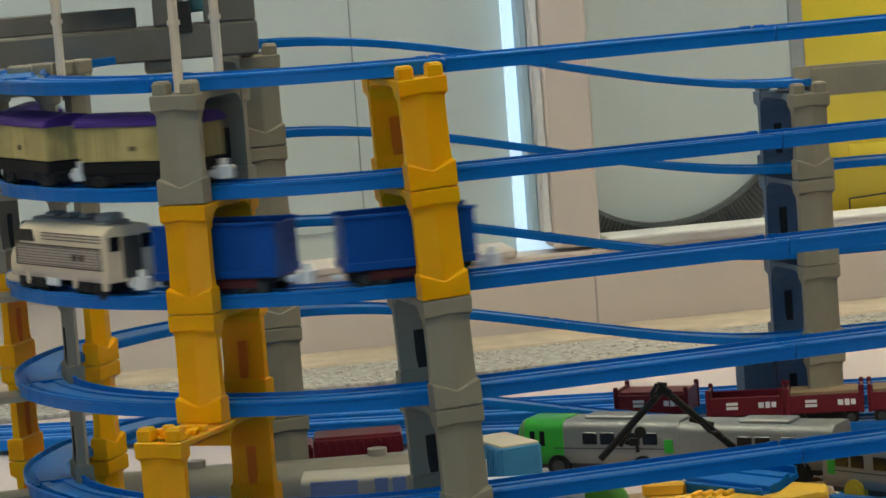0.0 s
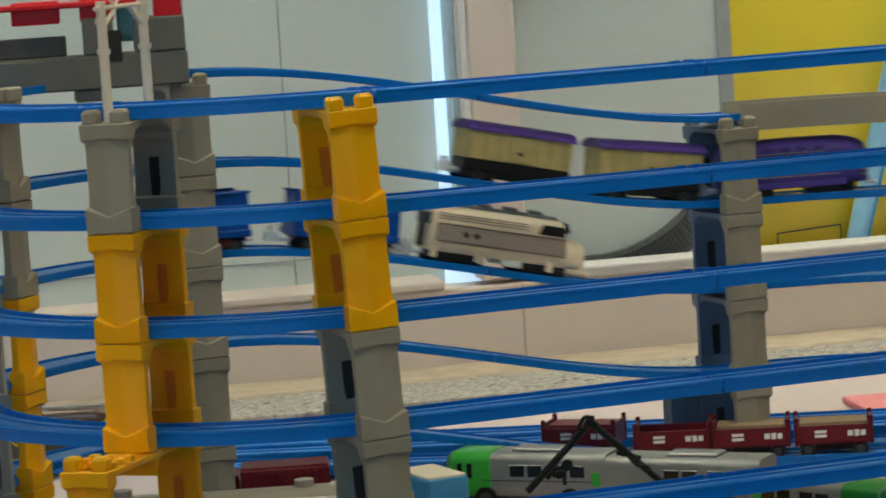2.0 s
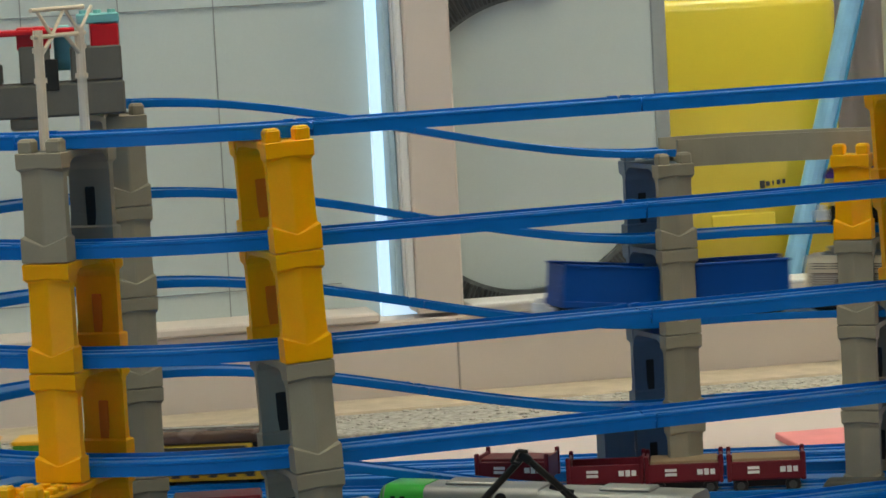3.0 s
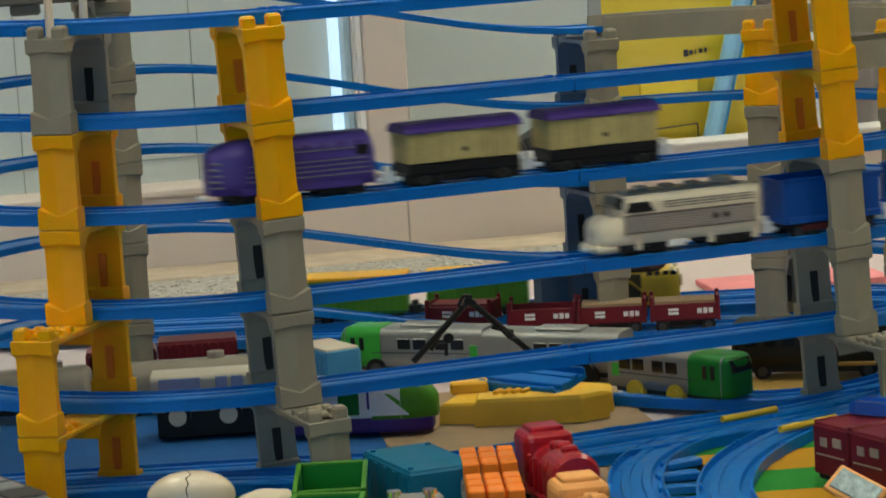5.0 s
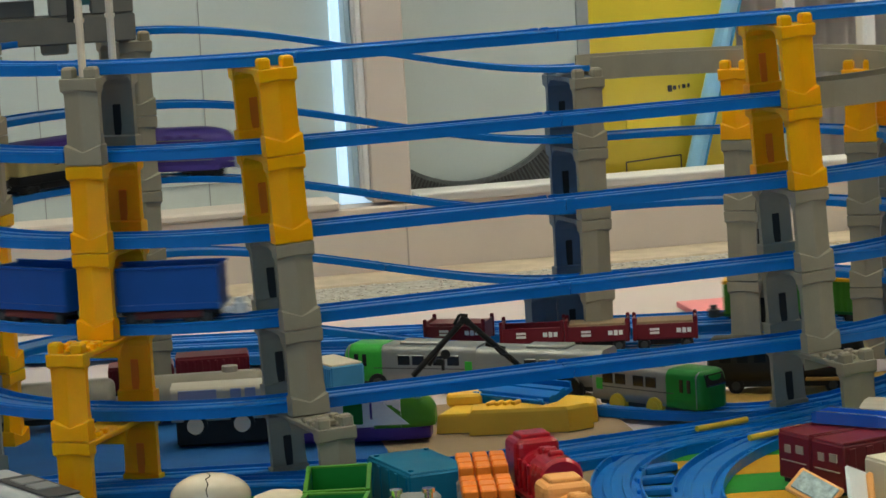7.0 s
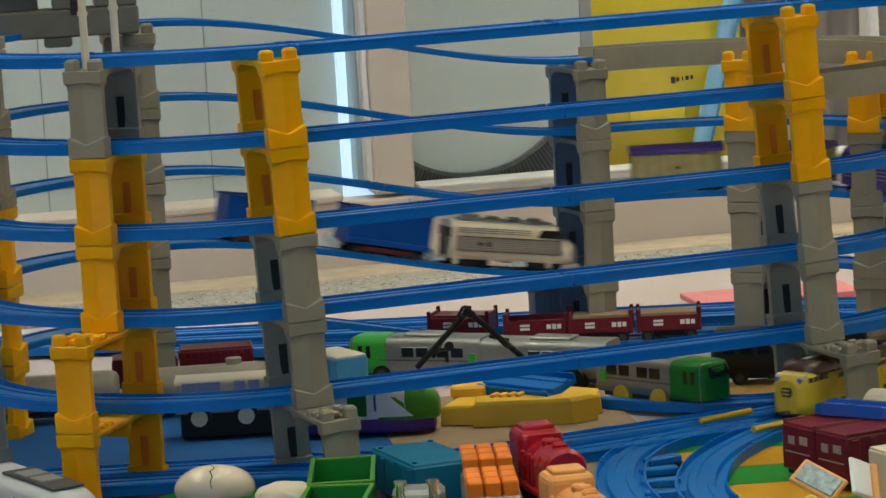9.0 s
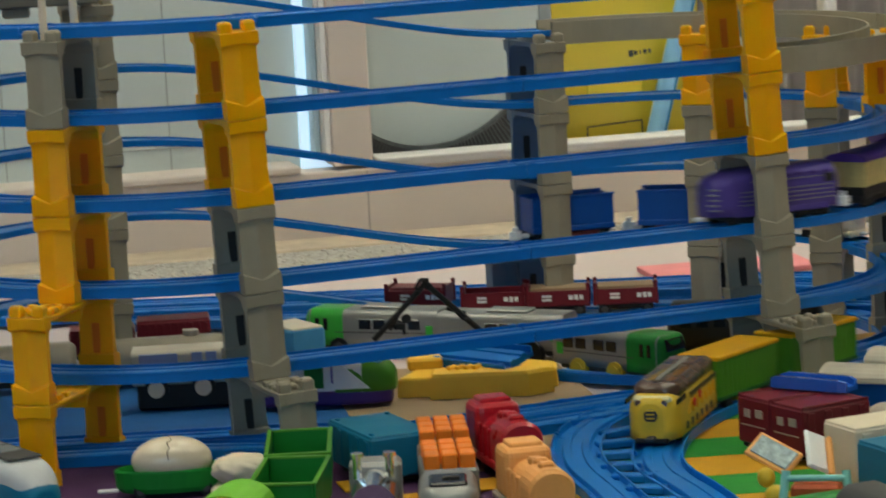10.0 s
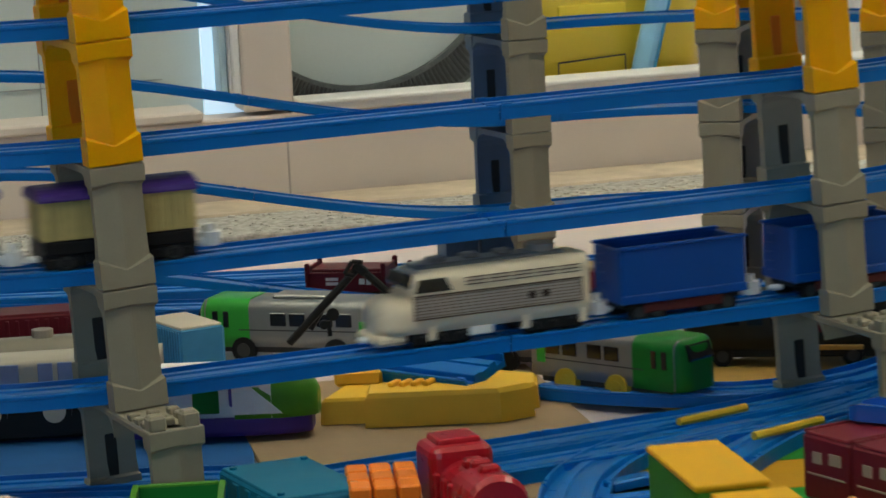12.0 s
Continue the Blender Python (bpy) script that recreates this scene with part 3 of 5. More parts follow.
def white_loco(m):
    e = thing("toy_locomotive", "ivory toy diesel locomotive with taupe louvre band and dark cab windows", "toy train", m=m)
    ln = 0.138
    bm = hull(0.117, 0.036, 0.011, 0.046, 0.22, nose=0.006, nose_drop=0.30)
    bm.transform(pose(-0.0105, 0, 0))
    part("body", bm, IVORY, e)
    bm = hull(0.034, 0.0355, 0.011, 0.0315, 0.34, nose=0.016, nose_drop=0.25)
    bm.transform(pose(0.052, 0, 0))
    part("nose", bm, IVORY, e)
    part("roof", box((-0.008, 0, 0.0465), (0.098, 0.018, 0.0035), 0.0012), SILVER, e, "silver roof strip")
    bm = cyl((-0.045, 0, 0.050), 0.009, 0.004, "z", 16)
    for k in range(3):
        box((-0.02 + k * 0.022, 0, 0.0495), (0.010, 0.011, 0.003), 0.001, bm=bm)
    part("roof_vents", bm, SILVER, e)
    part("nose_cap", ball((0.0595, 0, 0.022), (0.0112, 0.0150, 0.0110)), IVORY, e, "rounded ivory nose")
    part("bumper", box((0.061, 0, 0.0085), (0.020, 0.033, 0.006), 0.002), IVORY, e)
    bm = box((0.0475, 0, 0.0405), (0.0065, 0.026, 0.0085), 0.001, ry=-28)
    part("windscreen", bm, GLASSD, e)
    part("screen_frame", box((0.0485, 0, 0.0405), (0.0035, 0.0015, 0.010), 0.0004, ry=-28), CHROME, e)
    for sy in (-1, 1):
        y = sy * 0.0181
        bm = bmesh.new()
        loft([[(0.022, yy, 0.034), (0.046, yy, 0.034), (0.043, yy, 0.0415), (0.026, yy, 0.0415)] for yy in (y - 0.0006, y + 0.0006)], bm=bm)
        part("cab_window", bm, GLASSD, e)
        part("louvre_band", box((-0.008, y, 0.0255), (0.110, 0.0010, 0.0125), 0.0002), BAND, e)
        bm = bmesh.new()
        for k in range(7):
            box((-0.008, y + sy * 0.0006, 0.0203 + k * 0.0018), (0.108, 0.0006, 0.0003), bm=bm)
        for z in (0.0190, 0.0322):
            box((-0.008, y + sy * 0.0006, z), (0.111, 0.0008, 0.0008), bm=bm)
        for x in (-0.063, 0.047):
            box((x, y + sy * 0.0006, 0.0256), (0.0009, 0.0008, 0.0132), bm=bm)
        part("louvres", bm, LOUVRE, e)
        bm = bmesh.new()
        for k in range(5):
            for q in range(3):
                box((-0.056 + k * 0.0155, y - sy * 0.0002, 0.0360 + q * 0.0020), (0.0135, 0.0012, 0.0006), bm=bm)
        part("grille", bm, LOUVRE, e)
        for k in range(2):
            part("porthole", cyl((-0.030 + k * -0.009, y + sy * 0.0008, 0.0258), 0.0024, 0.0012, "y", 14), BROWN, e)
        part("step", box((0.004, y * 0.92, 0.0092), (0.016, 0.003, 0.006), 0.0008), WHITE, e)
        for k in (-0.064, 0.036, -0.026):
            part("skirt", box((k, y * 0.93, 0.0105), (0.006, 0.0025, 0.009), 0.0008), IVORY, e)
    part("rear_gangway", box((-ln / 2 - 0.0012, 0, 0.026), (0.004, 0.012, 0.026), 0.001), DKGREY, e)
    for sy in (-1, 1):
        part("rear_window", box((-ln / 2 - 0.0004, sy * 0.0115, 0.035), (0.002, 0.007, 0.009), 0.0005), GLASSD, e)
    for x in (0.030, -0.044):
        bogie(e, x, 0.036, 0.040)
    wheels(e, (0.039, 0.018, -0.031, -0.052), 0.0066)
    shorten(e, 0.945)
    couplers(e, ln * 0.945)
    return e


def purple_loco(m):
    e = thing("toy_locomotive", "purple streamlined toy locomotive with silver nose bars", "toy train", m=m)
    ln = 0.128
    part("body", hull(ln, 0.037, 0.010, 0.047, 0.42, nose=0.030, nose_drop=0.30, tail=0.006), PURPLE, e)
    for sy in (-1, 1):
        bm = bmesh.new()
        for z, l in ((0.0285, 0.090), (0.0250, 0.092), (0.0215, 0.094), (0.0180, 0.094), (0.036, 0.070)):
            box((-0.010, sy * 0.0188, z), (l, 0.0008, 0.0008), bm=bm)
        part("stripe", bm, SILVER, e, "thin silver lining")
        bm = bmesh.new()
        for k in range(6):
            box((-0.05 + k * 0.014, sy * 0.0186, 0.0395), (0.008, 0.0012, 0.003), 0.0005, bm=bm)
        part("vents", bm, PURPLED, e)
        part("cab_window", box((-0.052, sy * 0.0187, 0.034), (0.010, 0.001, 0.007), 0.0003), GLASSD, e)
        part("skirt", box((-0.004, sy * 0.0172, 0.0115), (0.094, 0.003, 0.006), 0.001), PURPLE, e)
        for k in range(5):
            bm = box((0.0555 + 0.0015 * (k % 2), sy * 0.008, 0.0155 + k * 0.0042), (0.010 - k * 0.0006, 0.013, 0.0016), 0.0005, rz=-sy * 38)
            part("nose_bar", bm, SILVER, e)
    part("headlamp", cyl((0.058, 0, 0.0365), 0.0035, 0.006, "x", 14), CHROME, e)
    for x in (0.032, -0.036):
        bogie(e, x, 0.034, 0.036)
    wheels(e, (0.040, 0.021, -0.024, -0.043), 0.0066)
    shorten(e, 0.945)
    couplers(e, ln * 0.945)
    return e


def box_car(m):
    e = thing("toy_boxcar", "tan planked toy box car with a purple curved roof", "toy train", "planked box cars", m)
    ln = 0.084
    part("core", box((0, 0, 0.0300), (ln - 0.002, 0.0335, 0.022), 0.001), TAN, e)
    k = 0
    while k < 22:
        x = -ln / 2 + (k + 0.5) * ln / 22
        for sy in (-1, 1):
            part("plank", box((x, sy * 0.0172, 0.0300), (ln / 22 - 0.0006, 0.0016, 0.0215), 0.0003), TAN, e)
        k += 1
    for sx in (-1, 1):
        for q in range(7):
            part("plank", box((sx * ln / 2, -0.0144 + q * 0.0048, 0.0300), (0.0016, 0.0042, 0.0215), 0.0003), TAN, e)
    for sy in (-1, 1):
        part("door", box((0.0, sy * 0.0182, 0.0300), (0.020, 0.0012, 0.0200), 0.0005), TAN, e)
        part("door_latch", box((0.0, sy * 0.0190, 0.027), (0.004, 0.0012, 0.003), 0.0004), BROWN, e)
    prof = [(-0.0195, 0.0405), (0.0195, 0.0405)] + [(0.0195 * math.cos(a), 0.0415 + 0.0065 * math.sin(a)) for a in [i * math.pi / 10 for i in range(11)]]
    part("roof", loft([[(x, y, z) for y, z in prof] for x in (-ln / 2 - 0.0025, ln / 2 + 0.0025)]), PURPLED, e, "purple curved roof")
    bm = box((0, 0, 0.0150), (ln + 0.001, 0.035, 0.0080), 0.001)
    for sy in (-1, 1):
        box((0, sy * 0.0150, 0.0090), (0.034, 0.003, 0.007), 0.001, bm=bm)
    part("underframe", bm, BLACK, e)
    for x in (0.030, -0.030):
        bogie(e, x, 0.032, 0.026)
    wheels(e, (0.030, -0.030), 0.0068)
    couplers(e, ln, WHITE)
    return e


def gondola(m):
    e = thing("toy_gondola", "dark blue open toy wagon with brown bogie frames", "toy train", "blue open wagons", m)
    ln = 0.081
    lo, hi, w = 0.012, 0.0445, 0.037
    for sy in (-1, 1):
        bm = box((0, sy * (w / 2 - 0.0012), (lo + hi) / 2), (ln, 0.0022, hi - lo), 0.0005)
        part("rim", box((0, sy * (w / 2 - 0.0004), hi + 0.0006), (ln + 0.002, 0.0035, 0.0022), 0.0006), NAVY, e)
        part("sill", box((0, sy * (w / 2 + 0.0006), lo + 0.003), (ln + 0.001, 0.002, 0.005), 0.0006), NAVY, e)
        part("side_panel", bm, NAVY, e)
    for sx in (-1, 1):
        bm = box((sx * (ln / 2 - 0.0011), 0, (lo + hi) / 2), (0.0022, w - 0.005, hi - lo), 0.0005)
        for q in range(5):
            box((sx * ln / 2, -0.009, lo + 0.005 + q * 0.0055), (0.0016, 0.006, 0.001), bm=bm)
        part("end_panel", bm, NAVY, e)
    part("bed", box((0, 0, lo + 0.003), (ln - 0.005, w - 0.005, 0.004)), NAVY, e)
    for sy in (-1, 1):
        part("bogie_frame", box((0, sy * 0.0155, 0.0085), (0.052, 0.003, 0.006), 0.0012), RUST, e, "brown bogie frame")
    part("underframe", box((0, 0, 0.0105), (ln - 0.004, 0.028, 0.004), 0.001), BLACK, e)
    wheels(e, (0.029, 0.017, -0.017, -0.029), 0.0064)
    couplers(e, ln, WHITE)
    return e


def yellow_loco(m):
    e = thing("toy_locomotive", "lemon yellow streamlined toy locomotive with a glossy brown roof", "toy train", m=m)
    ln = 0.120
    part("body", hull(ln, 0.040, 0.006, 0.040, 0.30, nose=0.016, nose_drop=0.22, tail=0.004), LEMON, e)
    bm = hull(ln - 0.016, 0.036, 0.036, 0.047, 0.28, nose=0.012, nose_drop=0.5)
    bm.transform(pose(-0.003, 0, 0))
    part("roof", bm, BROWNR, e, "glossy brown roof")
    part("roof_walk", box((-0.004, 0, 0.0473), (0.084, 0.0045, 0.0015), 0.0005), SILVER, e)
    part("screen_band", box((0.0525, 0, 0.0355), (0.007, 0.030, 0.0050), 0.0015, ry=-30), mat("pale_cream_band", (0.66, 0.58, 0.30), 0.35), e, "pale cream windscreen band")
    bm = cyl((0.0595, 0, 0.0245), 0.0052, 0.003, "x", 16)
    part("nose_badge", bm, DKGREY, e)
    for k in range(4):
        part("nose_bar", box((0.0615, 0, 0.0200 + k * 0.003), (0.001, 0.006, 0.001)), LEMON, e)
    for sy in (-1, 1):
        part("headlamp", cyl((0.0565, sy * 0.010, 0.0335), 0.0025, 0.003, "x", 12), CHROME, e)
        for k in range(4):
            part("cab_window", box((0.035 + k * 0.0065, sy * 0.0198, 0.0345), (0.005, 0.0014, 0.004), 0.0004), GLASSD, e)
        if sy < 0:
            part("side_print", box((-0.014, sy * 0.0199, 0.0225), (0.084, 0.0010, 0.0235), 0.0003), OLIVE, e, "olive-brown printed scroll panel")
        else:
            part("side_print", box((-0.018, sy * 0.0199, 0.0325), (0.076, 0.0010, 0.0040), 0.0003), OLIVE, e, "olive-brown printed stripe")
        for k in range(2):
            bm = cyl((0.010 - k * 0.016, sy * 0.0206, 0.0245 + k * 0.003), 0.0034, 0.0012, "y", 10)
            part("rosette", bm, RED, e, "red flower emblem")
        bm = bmesh.new()
        for k in range(6):
            rod((0.028 - k * 0.013, sy * 0.0204, 0.019), (0.018 - k * 0.013, sy * 0.0204, 0.029), 0.0007, bm=bm, seg=5)
            rod((0.018 - k * 0.013, sy * 0.0204, 0.029), (0.015 - k * 0.013, sy * 0.0204, 0.019), 0.0006, bm=bm, seg=5)
        part("scrollwork", bm, LEMON if sy < 0 else GOLD, e)
        for k in range(6):
            part("vent", box((0.03 - k * 0.014, sy * 0.0200, 0.0115), (0.007, 0.0012, 0.006), 0.0005), DKGREY, e)
    part("pilot", box((0.057, 0, 0.0055), (0.008, 0.026, 0.004), 0.001), BLACK, e)
    part("underframe", box((0, 0, 0.006), (0.100, 0.028, 0.005), 0.001), BLACK, e)
    wheels(e, (0.036, -0.036), 0.0062)
    shorten(e, 1.10)
    couplers(e, ln * 1.1, DKGREY)
    return e


def green_van(m):
    e = thing("toy_van", "green toy freight van with a flat yellow roof", "toy train", "green vans", m)
    ln = 0.092
    bm = box((0, 0, 0.0255), (ln, 0.036, 0.031), 0.0008)
    part("body", bm, LEAF, e)
    part("roof", box((0, 0, 0.0425), (ln + 0.002, 0.0385, 0.0035), 0.0008), GOLD, e, "flat yellow roof")
    for sy in (-1, 1):
        for k in range(13):
            part("rib", box((-ln / 2 + 0.004 + k * 0.007, sy * 0.0183, 0.0255), (0.002, 0.0012, 0.029), 0.0003), LEAF, e)
        part("sill", box((0, sy * 0.0175, 0.0105), (ln, 0.003, 0.003), 0.0006), DGREEN, e)
    part("underframe", box((0, 0, 0.0085), (ln - 0.006, 0.028, 0.005), 0.001), BLACK, e)
    wheels(e, (0.028, -0.028), 0.0064)
    couplers(e, ln, DKGREY)
    return e


# ---- mats and ground rails ----
def slab(name, x0, y0, x1, y1, z, material, label, turn=0.0, thick=0.003):
    cx, cy = (x0 + x1) / 2, (y0 + y1) / 2
    return solid(name, placed(box((0, 0, 0), (x1 - x0, y1 - y0, thick), 0.0008), pose(cx, cy, z + thick / 2, 0, 0, turn)), material, label, "play mat")


slab("play_mat", -0.62, 2.12, -0.05, 2.50, 0.0004, MATBLUE, "dark blue foam play mat on the floor", 2)
slab("play_mat", -0.46, 1.55, 0.09, 2.115, 0.0004, MATPURP, "purple foam play mat with yellow patches", 0)
slab("play_mat", -0.045, 2.02, 0.16, 2.46, 0.0006, MATTAN, "tan foam play mat under the toys", 8)
for k in range(10):
    slab("mat_stripe", -0.15, -0.0322, 0.15, 0.0322, 0.0006, MATGRN if k % 2 else MATYEL, "striped foam play mat band", 0).matrix_basis = \
        pose(0.235 + 0.004 * k, 1.605 + 0.065 * k, 0, 0, 0, 3)
slab("play_mat", 0.20, 2.23, 0.50, 2.47, 0.0010, WOODT, "yellow-tan play mat under the piers", 20)
for x, y, t in ((-0.235, 1.93, 20), (-0.21, 1.89, -15), (-0.255, 1.88, 45)):
    slab("mat_patch", x - 0.012, y - 0.012, x + 0.012, y + 0.012, 0.0036, SKY, "pale blue patch on the play mat", t, 0.0015)
for x, y in ((0.060, 1.97), (-0.035, 1.99), (0.115, 1.90), (-0.01, 1.93)):
    slab("mat_patch", x - 0.018, y - 0.018, x + 0.018, y + 0.018, 0.0036, MATYEL, "yellow patch on the play mat", 12, 0.0015)
slab("foam_pad", 0.25, 2.88, 0.42, 2.96, 0.0006, PINK, "pink foam pad on the floor", 10, 0.006)
slab("foam_pad", 0.52, 2.72, 0.64, 2.80, 0.0006, PINK, "pink foam pad on the floor", 10, 0.012)


def smooth_line(points, step=0.012):
    """Catmull-Rom through a few turning points, at even steps."""
    p = [Vector((*q, 0)) for q in points]
    p = [2 * p[0] - p[1]] + p + [2 * p[-1] - p[-2]]
    out = []
    for i in range(1, len(p) - 2):
        for j in range(24):
            t = j / 24
            out.append(0.5 * (2 * p[i] + (p[i + 1] - p[i - 1]) * t + (2 * p[i - 1] - 5 * p[i] + 4 * p[i + 1] - p[i + 2]) * t * t
                              + (3 * p[i] - p[i - 1] - 3 * p[i + 1] + p[i + 2]) * t ** 3))
    out.append(p[-2])
    res, acc = [out[0]], 0.0
    for a, b in zip(out, out[1:]):
        acc += (b - a).length
        if acc >= step:
            res.append(b)
            acc = 0.0
    return res


def ground_track(points, z, label="blue plastic toy rails laid on the mat"):
    line = smooth_line(points)
    e = thing("ground_railway", label, "toy track", "ground railways")
    i = 0
    while i < len(line) - 2:
        j = min(i + 14, len(line) - 1)
        part("rail", rail_mesh([q + Vector((0, 0, z)) for q in line[i:j + 1]]), BLUE, e)
        i = j
    return line


GROUND = [(-0.75, 2.84), (-0.3, 2.81), (0.02, 2.785), (0.2, 2.772), (0.32, 2.762), (0.42, 2.725), (0.485, 2.65), (0.515, 2.56), (0.51, 2.48), (0.465, 2.405), (0.375, 2.328),
          (0.305, 2.255), (0.248, 2.190), (0.205, 2.110), (0.184, 2.030), (0.181, 1.960), (0.196, 1.890), (0.208, 1.820), (0.214, 1.75), (0.214, 1.66)]
run = ground_track(GROUND, 0.0040)
ground_track([(-0.06, 2.128), (0.02, 2.163), (0.10, 2.197), (0.18, 2.232), (0.256, 2.266), (0.32, 2.312), (0.39, 2.385), (0.44, 2.45), (0.475, 2.53), (0.455, 2.60), (0.36, 2.640), (0.209, 2.648), (0.089, 2.665), (-0.08, 2.715), (-0.3, 2.75)], 0.0041)
ground_track([(0.02, 2.115), (0.10, 2.150), (0.18, 2.188), (0.256, 2.224), (0.325, 2.272)], 0.0043)
ground_track([(0.240, 2.235), (0.180, 2.190), (0.145, 2.140), (0.127, 2.075), (0.124, 1.99), (0.138, 1.90), (0.150, 1.81), (0.152, 1.70)], 0.0042)
ground_track([(-0.62, 2.165), (-0.35, 2.172), (-0.1, 2.172), (-0.02, 2.15)], 0.0041)
ground_track([(-0.62, 2.118), (-0.35, 2.125), (-0.16, 2.125), (-0.06, 2.10)], 0.0042)
ground_track([(0.135, 2.372), (0.19, 2.335), (0.26, 2.315), (0.33, 2.345), (0.40, 2.42)], 0.0040)
ground_track([(-0.75, 2.885), (-0.2, 2.845), (0.2, 2.818), (0.38, 2.80), (0.50, 2.73), (0.565, 2.60), (0.56, 2.44), (0.60, 2.30)], 0.0040)
ties = thing("switch_plate", "blue plastic ladder ties between two curved toy rails", "toy track")
for x, y, a in ((0.160, 2.105, 30), (0.1545, 2.065, 12), (0.1525, 2.025, 2), (0.1530, 1.985, -6), (0.158, 1.945, -14), (0.165, 1.905, -16), (0.172, 1.865, -12), (0.178, 1.82, -8)):
    part("tie", box((x, y, 0.0085), (0.030, 0.011, 0.006), 0.001, rz=a), BLUE, ties)
ties.location.z = 0.0


# ---- still toys on the mats ----
def bars(e, rows, material, name="lettering"):
    """Plain bars in place of small writing."""
    bm = bmesh.new()
    for c, s in rows:
        box(c, s, bm=bm)
    return part(name, bm, material, e)


def container(m, size, material, label, ribs=10, group="", mark=True, lid=None):
    e = thing("toy_container", label, "toy container", group, m)
    l, w, h = size
    part("body", box((0, 0, h / 2 + 0.006), (l, w, h), 0.0012), material, e)
    for sy in (-1, 1):
        for k in range(ribs):
            part("rib", box((-l / 2 + (k + 0.5) * l / ribs, sy * (w / 2 + 0.0003), h / 2 + 0.006), (l / ribs * 0.4, 0.0014, h * 0.86), 0.0004), material, e)
        if mark:
            bars(e, [((-l * 0.22, sy * (w / 2 + 0.0013), h * 0.68), (l * 0.14, 0.0006, h * 0.14)), ((-l * 0.22, sy * (w / 2 + 0.0013), h * 0.5), (l * 0.14, 0.0006, h * 0.08)),
                     ((l * 0.18, sy * (w / 2 + 0.0013), h * 0.5), (l * 0.09, 0.0006, h * 0.20)), ((l * 0.29, sy * (w / 2 + 0.0013), h * 0.5), (l * 0.09, 0.0006, h * 0.20))], WHITE, "white_marking")
    part("lid", box((0, 0, h + 0.0065), (l * 0.97, w * 0.95, 0.002), 0.0006), lid or material, e)
    part("underframe", box((0, 0, 0.0045), (l * 0.96, w * 0.8, 0.004), 0.001), BLACK, e)
    wheels(e, (l * 0.3, -l * 0.3), 0.0055, w * 0.34)
    return e


def flat_wagon(m, material, label, load=None):
    e = thing("container_wagon", label, "toy train", "maroon wagons", m)
    l, w = 0.057, 0.034
    bm = box((0, 0, 0.013), (l, w, 0.005), 0.001)
    part("deck", bm, material, e)
    for sy in (-1, 1):
        part("side", box((0, sy * w / 2, 0.0185), (l, 0.002, 0.014), 0.0006), material, e)
        bars(e, [((-0.010, sy * (w / 2 + 0.0012), 0.0205), (0.009, 0.0006, 0.0022)), ((-0.010, sy * (w / 2 + 0.0012), 0.0172), (0.009, 0.0006, 0.0022)),
                 ((0.0125, sy * (w / 2 + 0.0012), 0.0188), (0.0042, 0.0006, 0.0042)), ((0.0175, sy * (w / 2 + 0.0012), 0.0188), (0.0036, 0.0006, 0.0048)), ((0.0222, sy * (w / 2 + 0.0012), 0.0188), (0.0036, 0.0006, 0.0042))], WHITE, "white_marking")
    for sx in (-1, 1):
        part("end", box((sx * l / 2, 0, 0.020), (0.002, w, 0.018), 0.0006), material, e)
        for sy in (-1, 1):
            part("corner_post", box((sx * l / 2, sy * w / 2, 0.021), (0.0035, 0.0035, 0.022), 0.0008), material, e)
    if load:
        part("load", box((0, 0, 0.0225), (l - 0.005, w - 0.005, 0.010), 0.0006), load, e)
    part("underframe", box((0, 0, 0.008), (l * 0.9, w * 0.7, 0.006), 0.001), BLACK, e)
    wheels(e, (0.020, -0.020), 0.006)
    return e


def rail_car(m, label, nose_col, body_col, ln=0.105, nose=0.0, nose_part=True, yellow_wheels=True, high=0.044):
    """A commuter rail car, silver with a coloured cab end at +x."""
    e = thing("toy_rail_car", label, "toy train", "silver rail cars", m)
    part("body", hull(ln, 0.036, 0.011, high, 0.20), body_col, e)
    if nose_part:
        bm = hull(0.040, 0.0366, 0.0105, high + 0.0005, 0.22, nose=0.010, nose_drop=0.35)
        bm.transform(pose(ln / 2 - 0.013, 0, 0))
        part("cab", bm, nose_col, e, "green cab end")
        part("windscreen", box((ln / 2 + 0.0035, 0, 0.0335), (0.006, 0.024, 0.011), 0.001, ry=-24), GLASSD, e)
    for sy in (-1, 1):
        y = sy * 0.0181
        for x in (-0.040, -0.026, -0.006, 0.008):
            part("window", box((x, y, 0.030), (0.0115, 0.0010, 0.009), 0.0003), GLASSD, e)
        if nose_part:
            for x in (ln / 2 - 0.016, ln / 2 - 0.008):
                part("door_window", box((x, sy * 0.0184, 0.0295), (0.004, 0.0012, 0.011), 0.0003), GLASSD, e)
        part("door_patch", box((-ln / 2 + 0.008, y, 0.0245), (0.007, 0.001, 0.010), 0.0003), APPLE, e)
        part("waist_line", box((-0.01, y, 0.0225), (ln - 0.03, 0.0006, 0.0008)), DKGREY, e)
    part("roof_unit", box((-0.005, 0, high + 0.001), (0.040, 0.020, 0.003), 0.001), SILVER, e)
    part("underframe", box((0, 0, 0.0095), (ln - 0.01, 0.030, 0.006), 0.001), DKGREY, e)
    wheels(e, (0.012, -0.029) if yellow_wheels else (0.034, -0.034), 0.0088, 0.0175, LEMON if yellow_wheels else BLACK, LEMON if yellow_wheels else None)
    return e


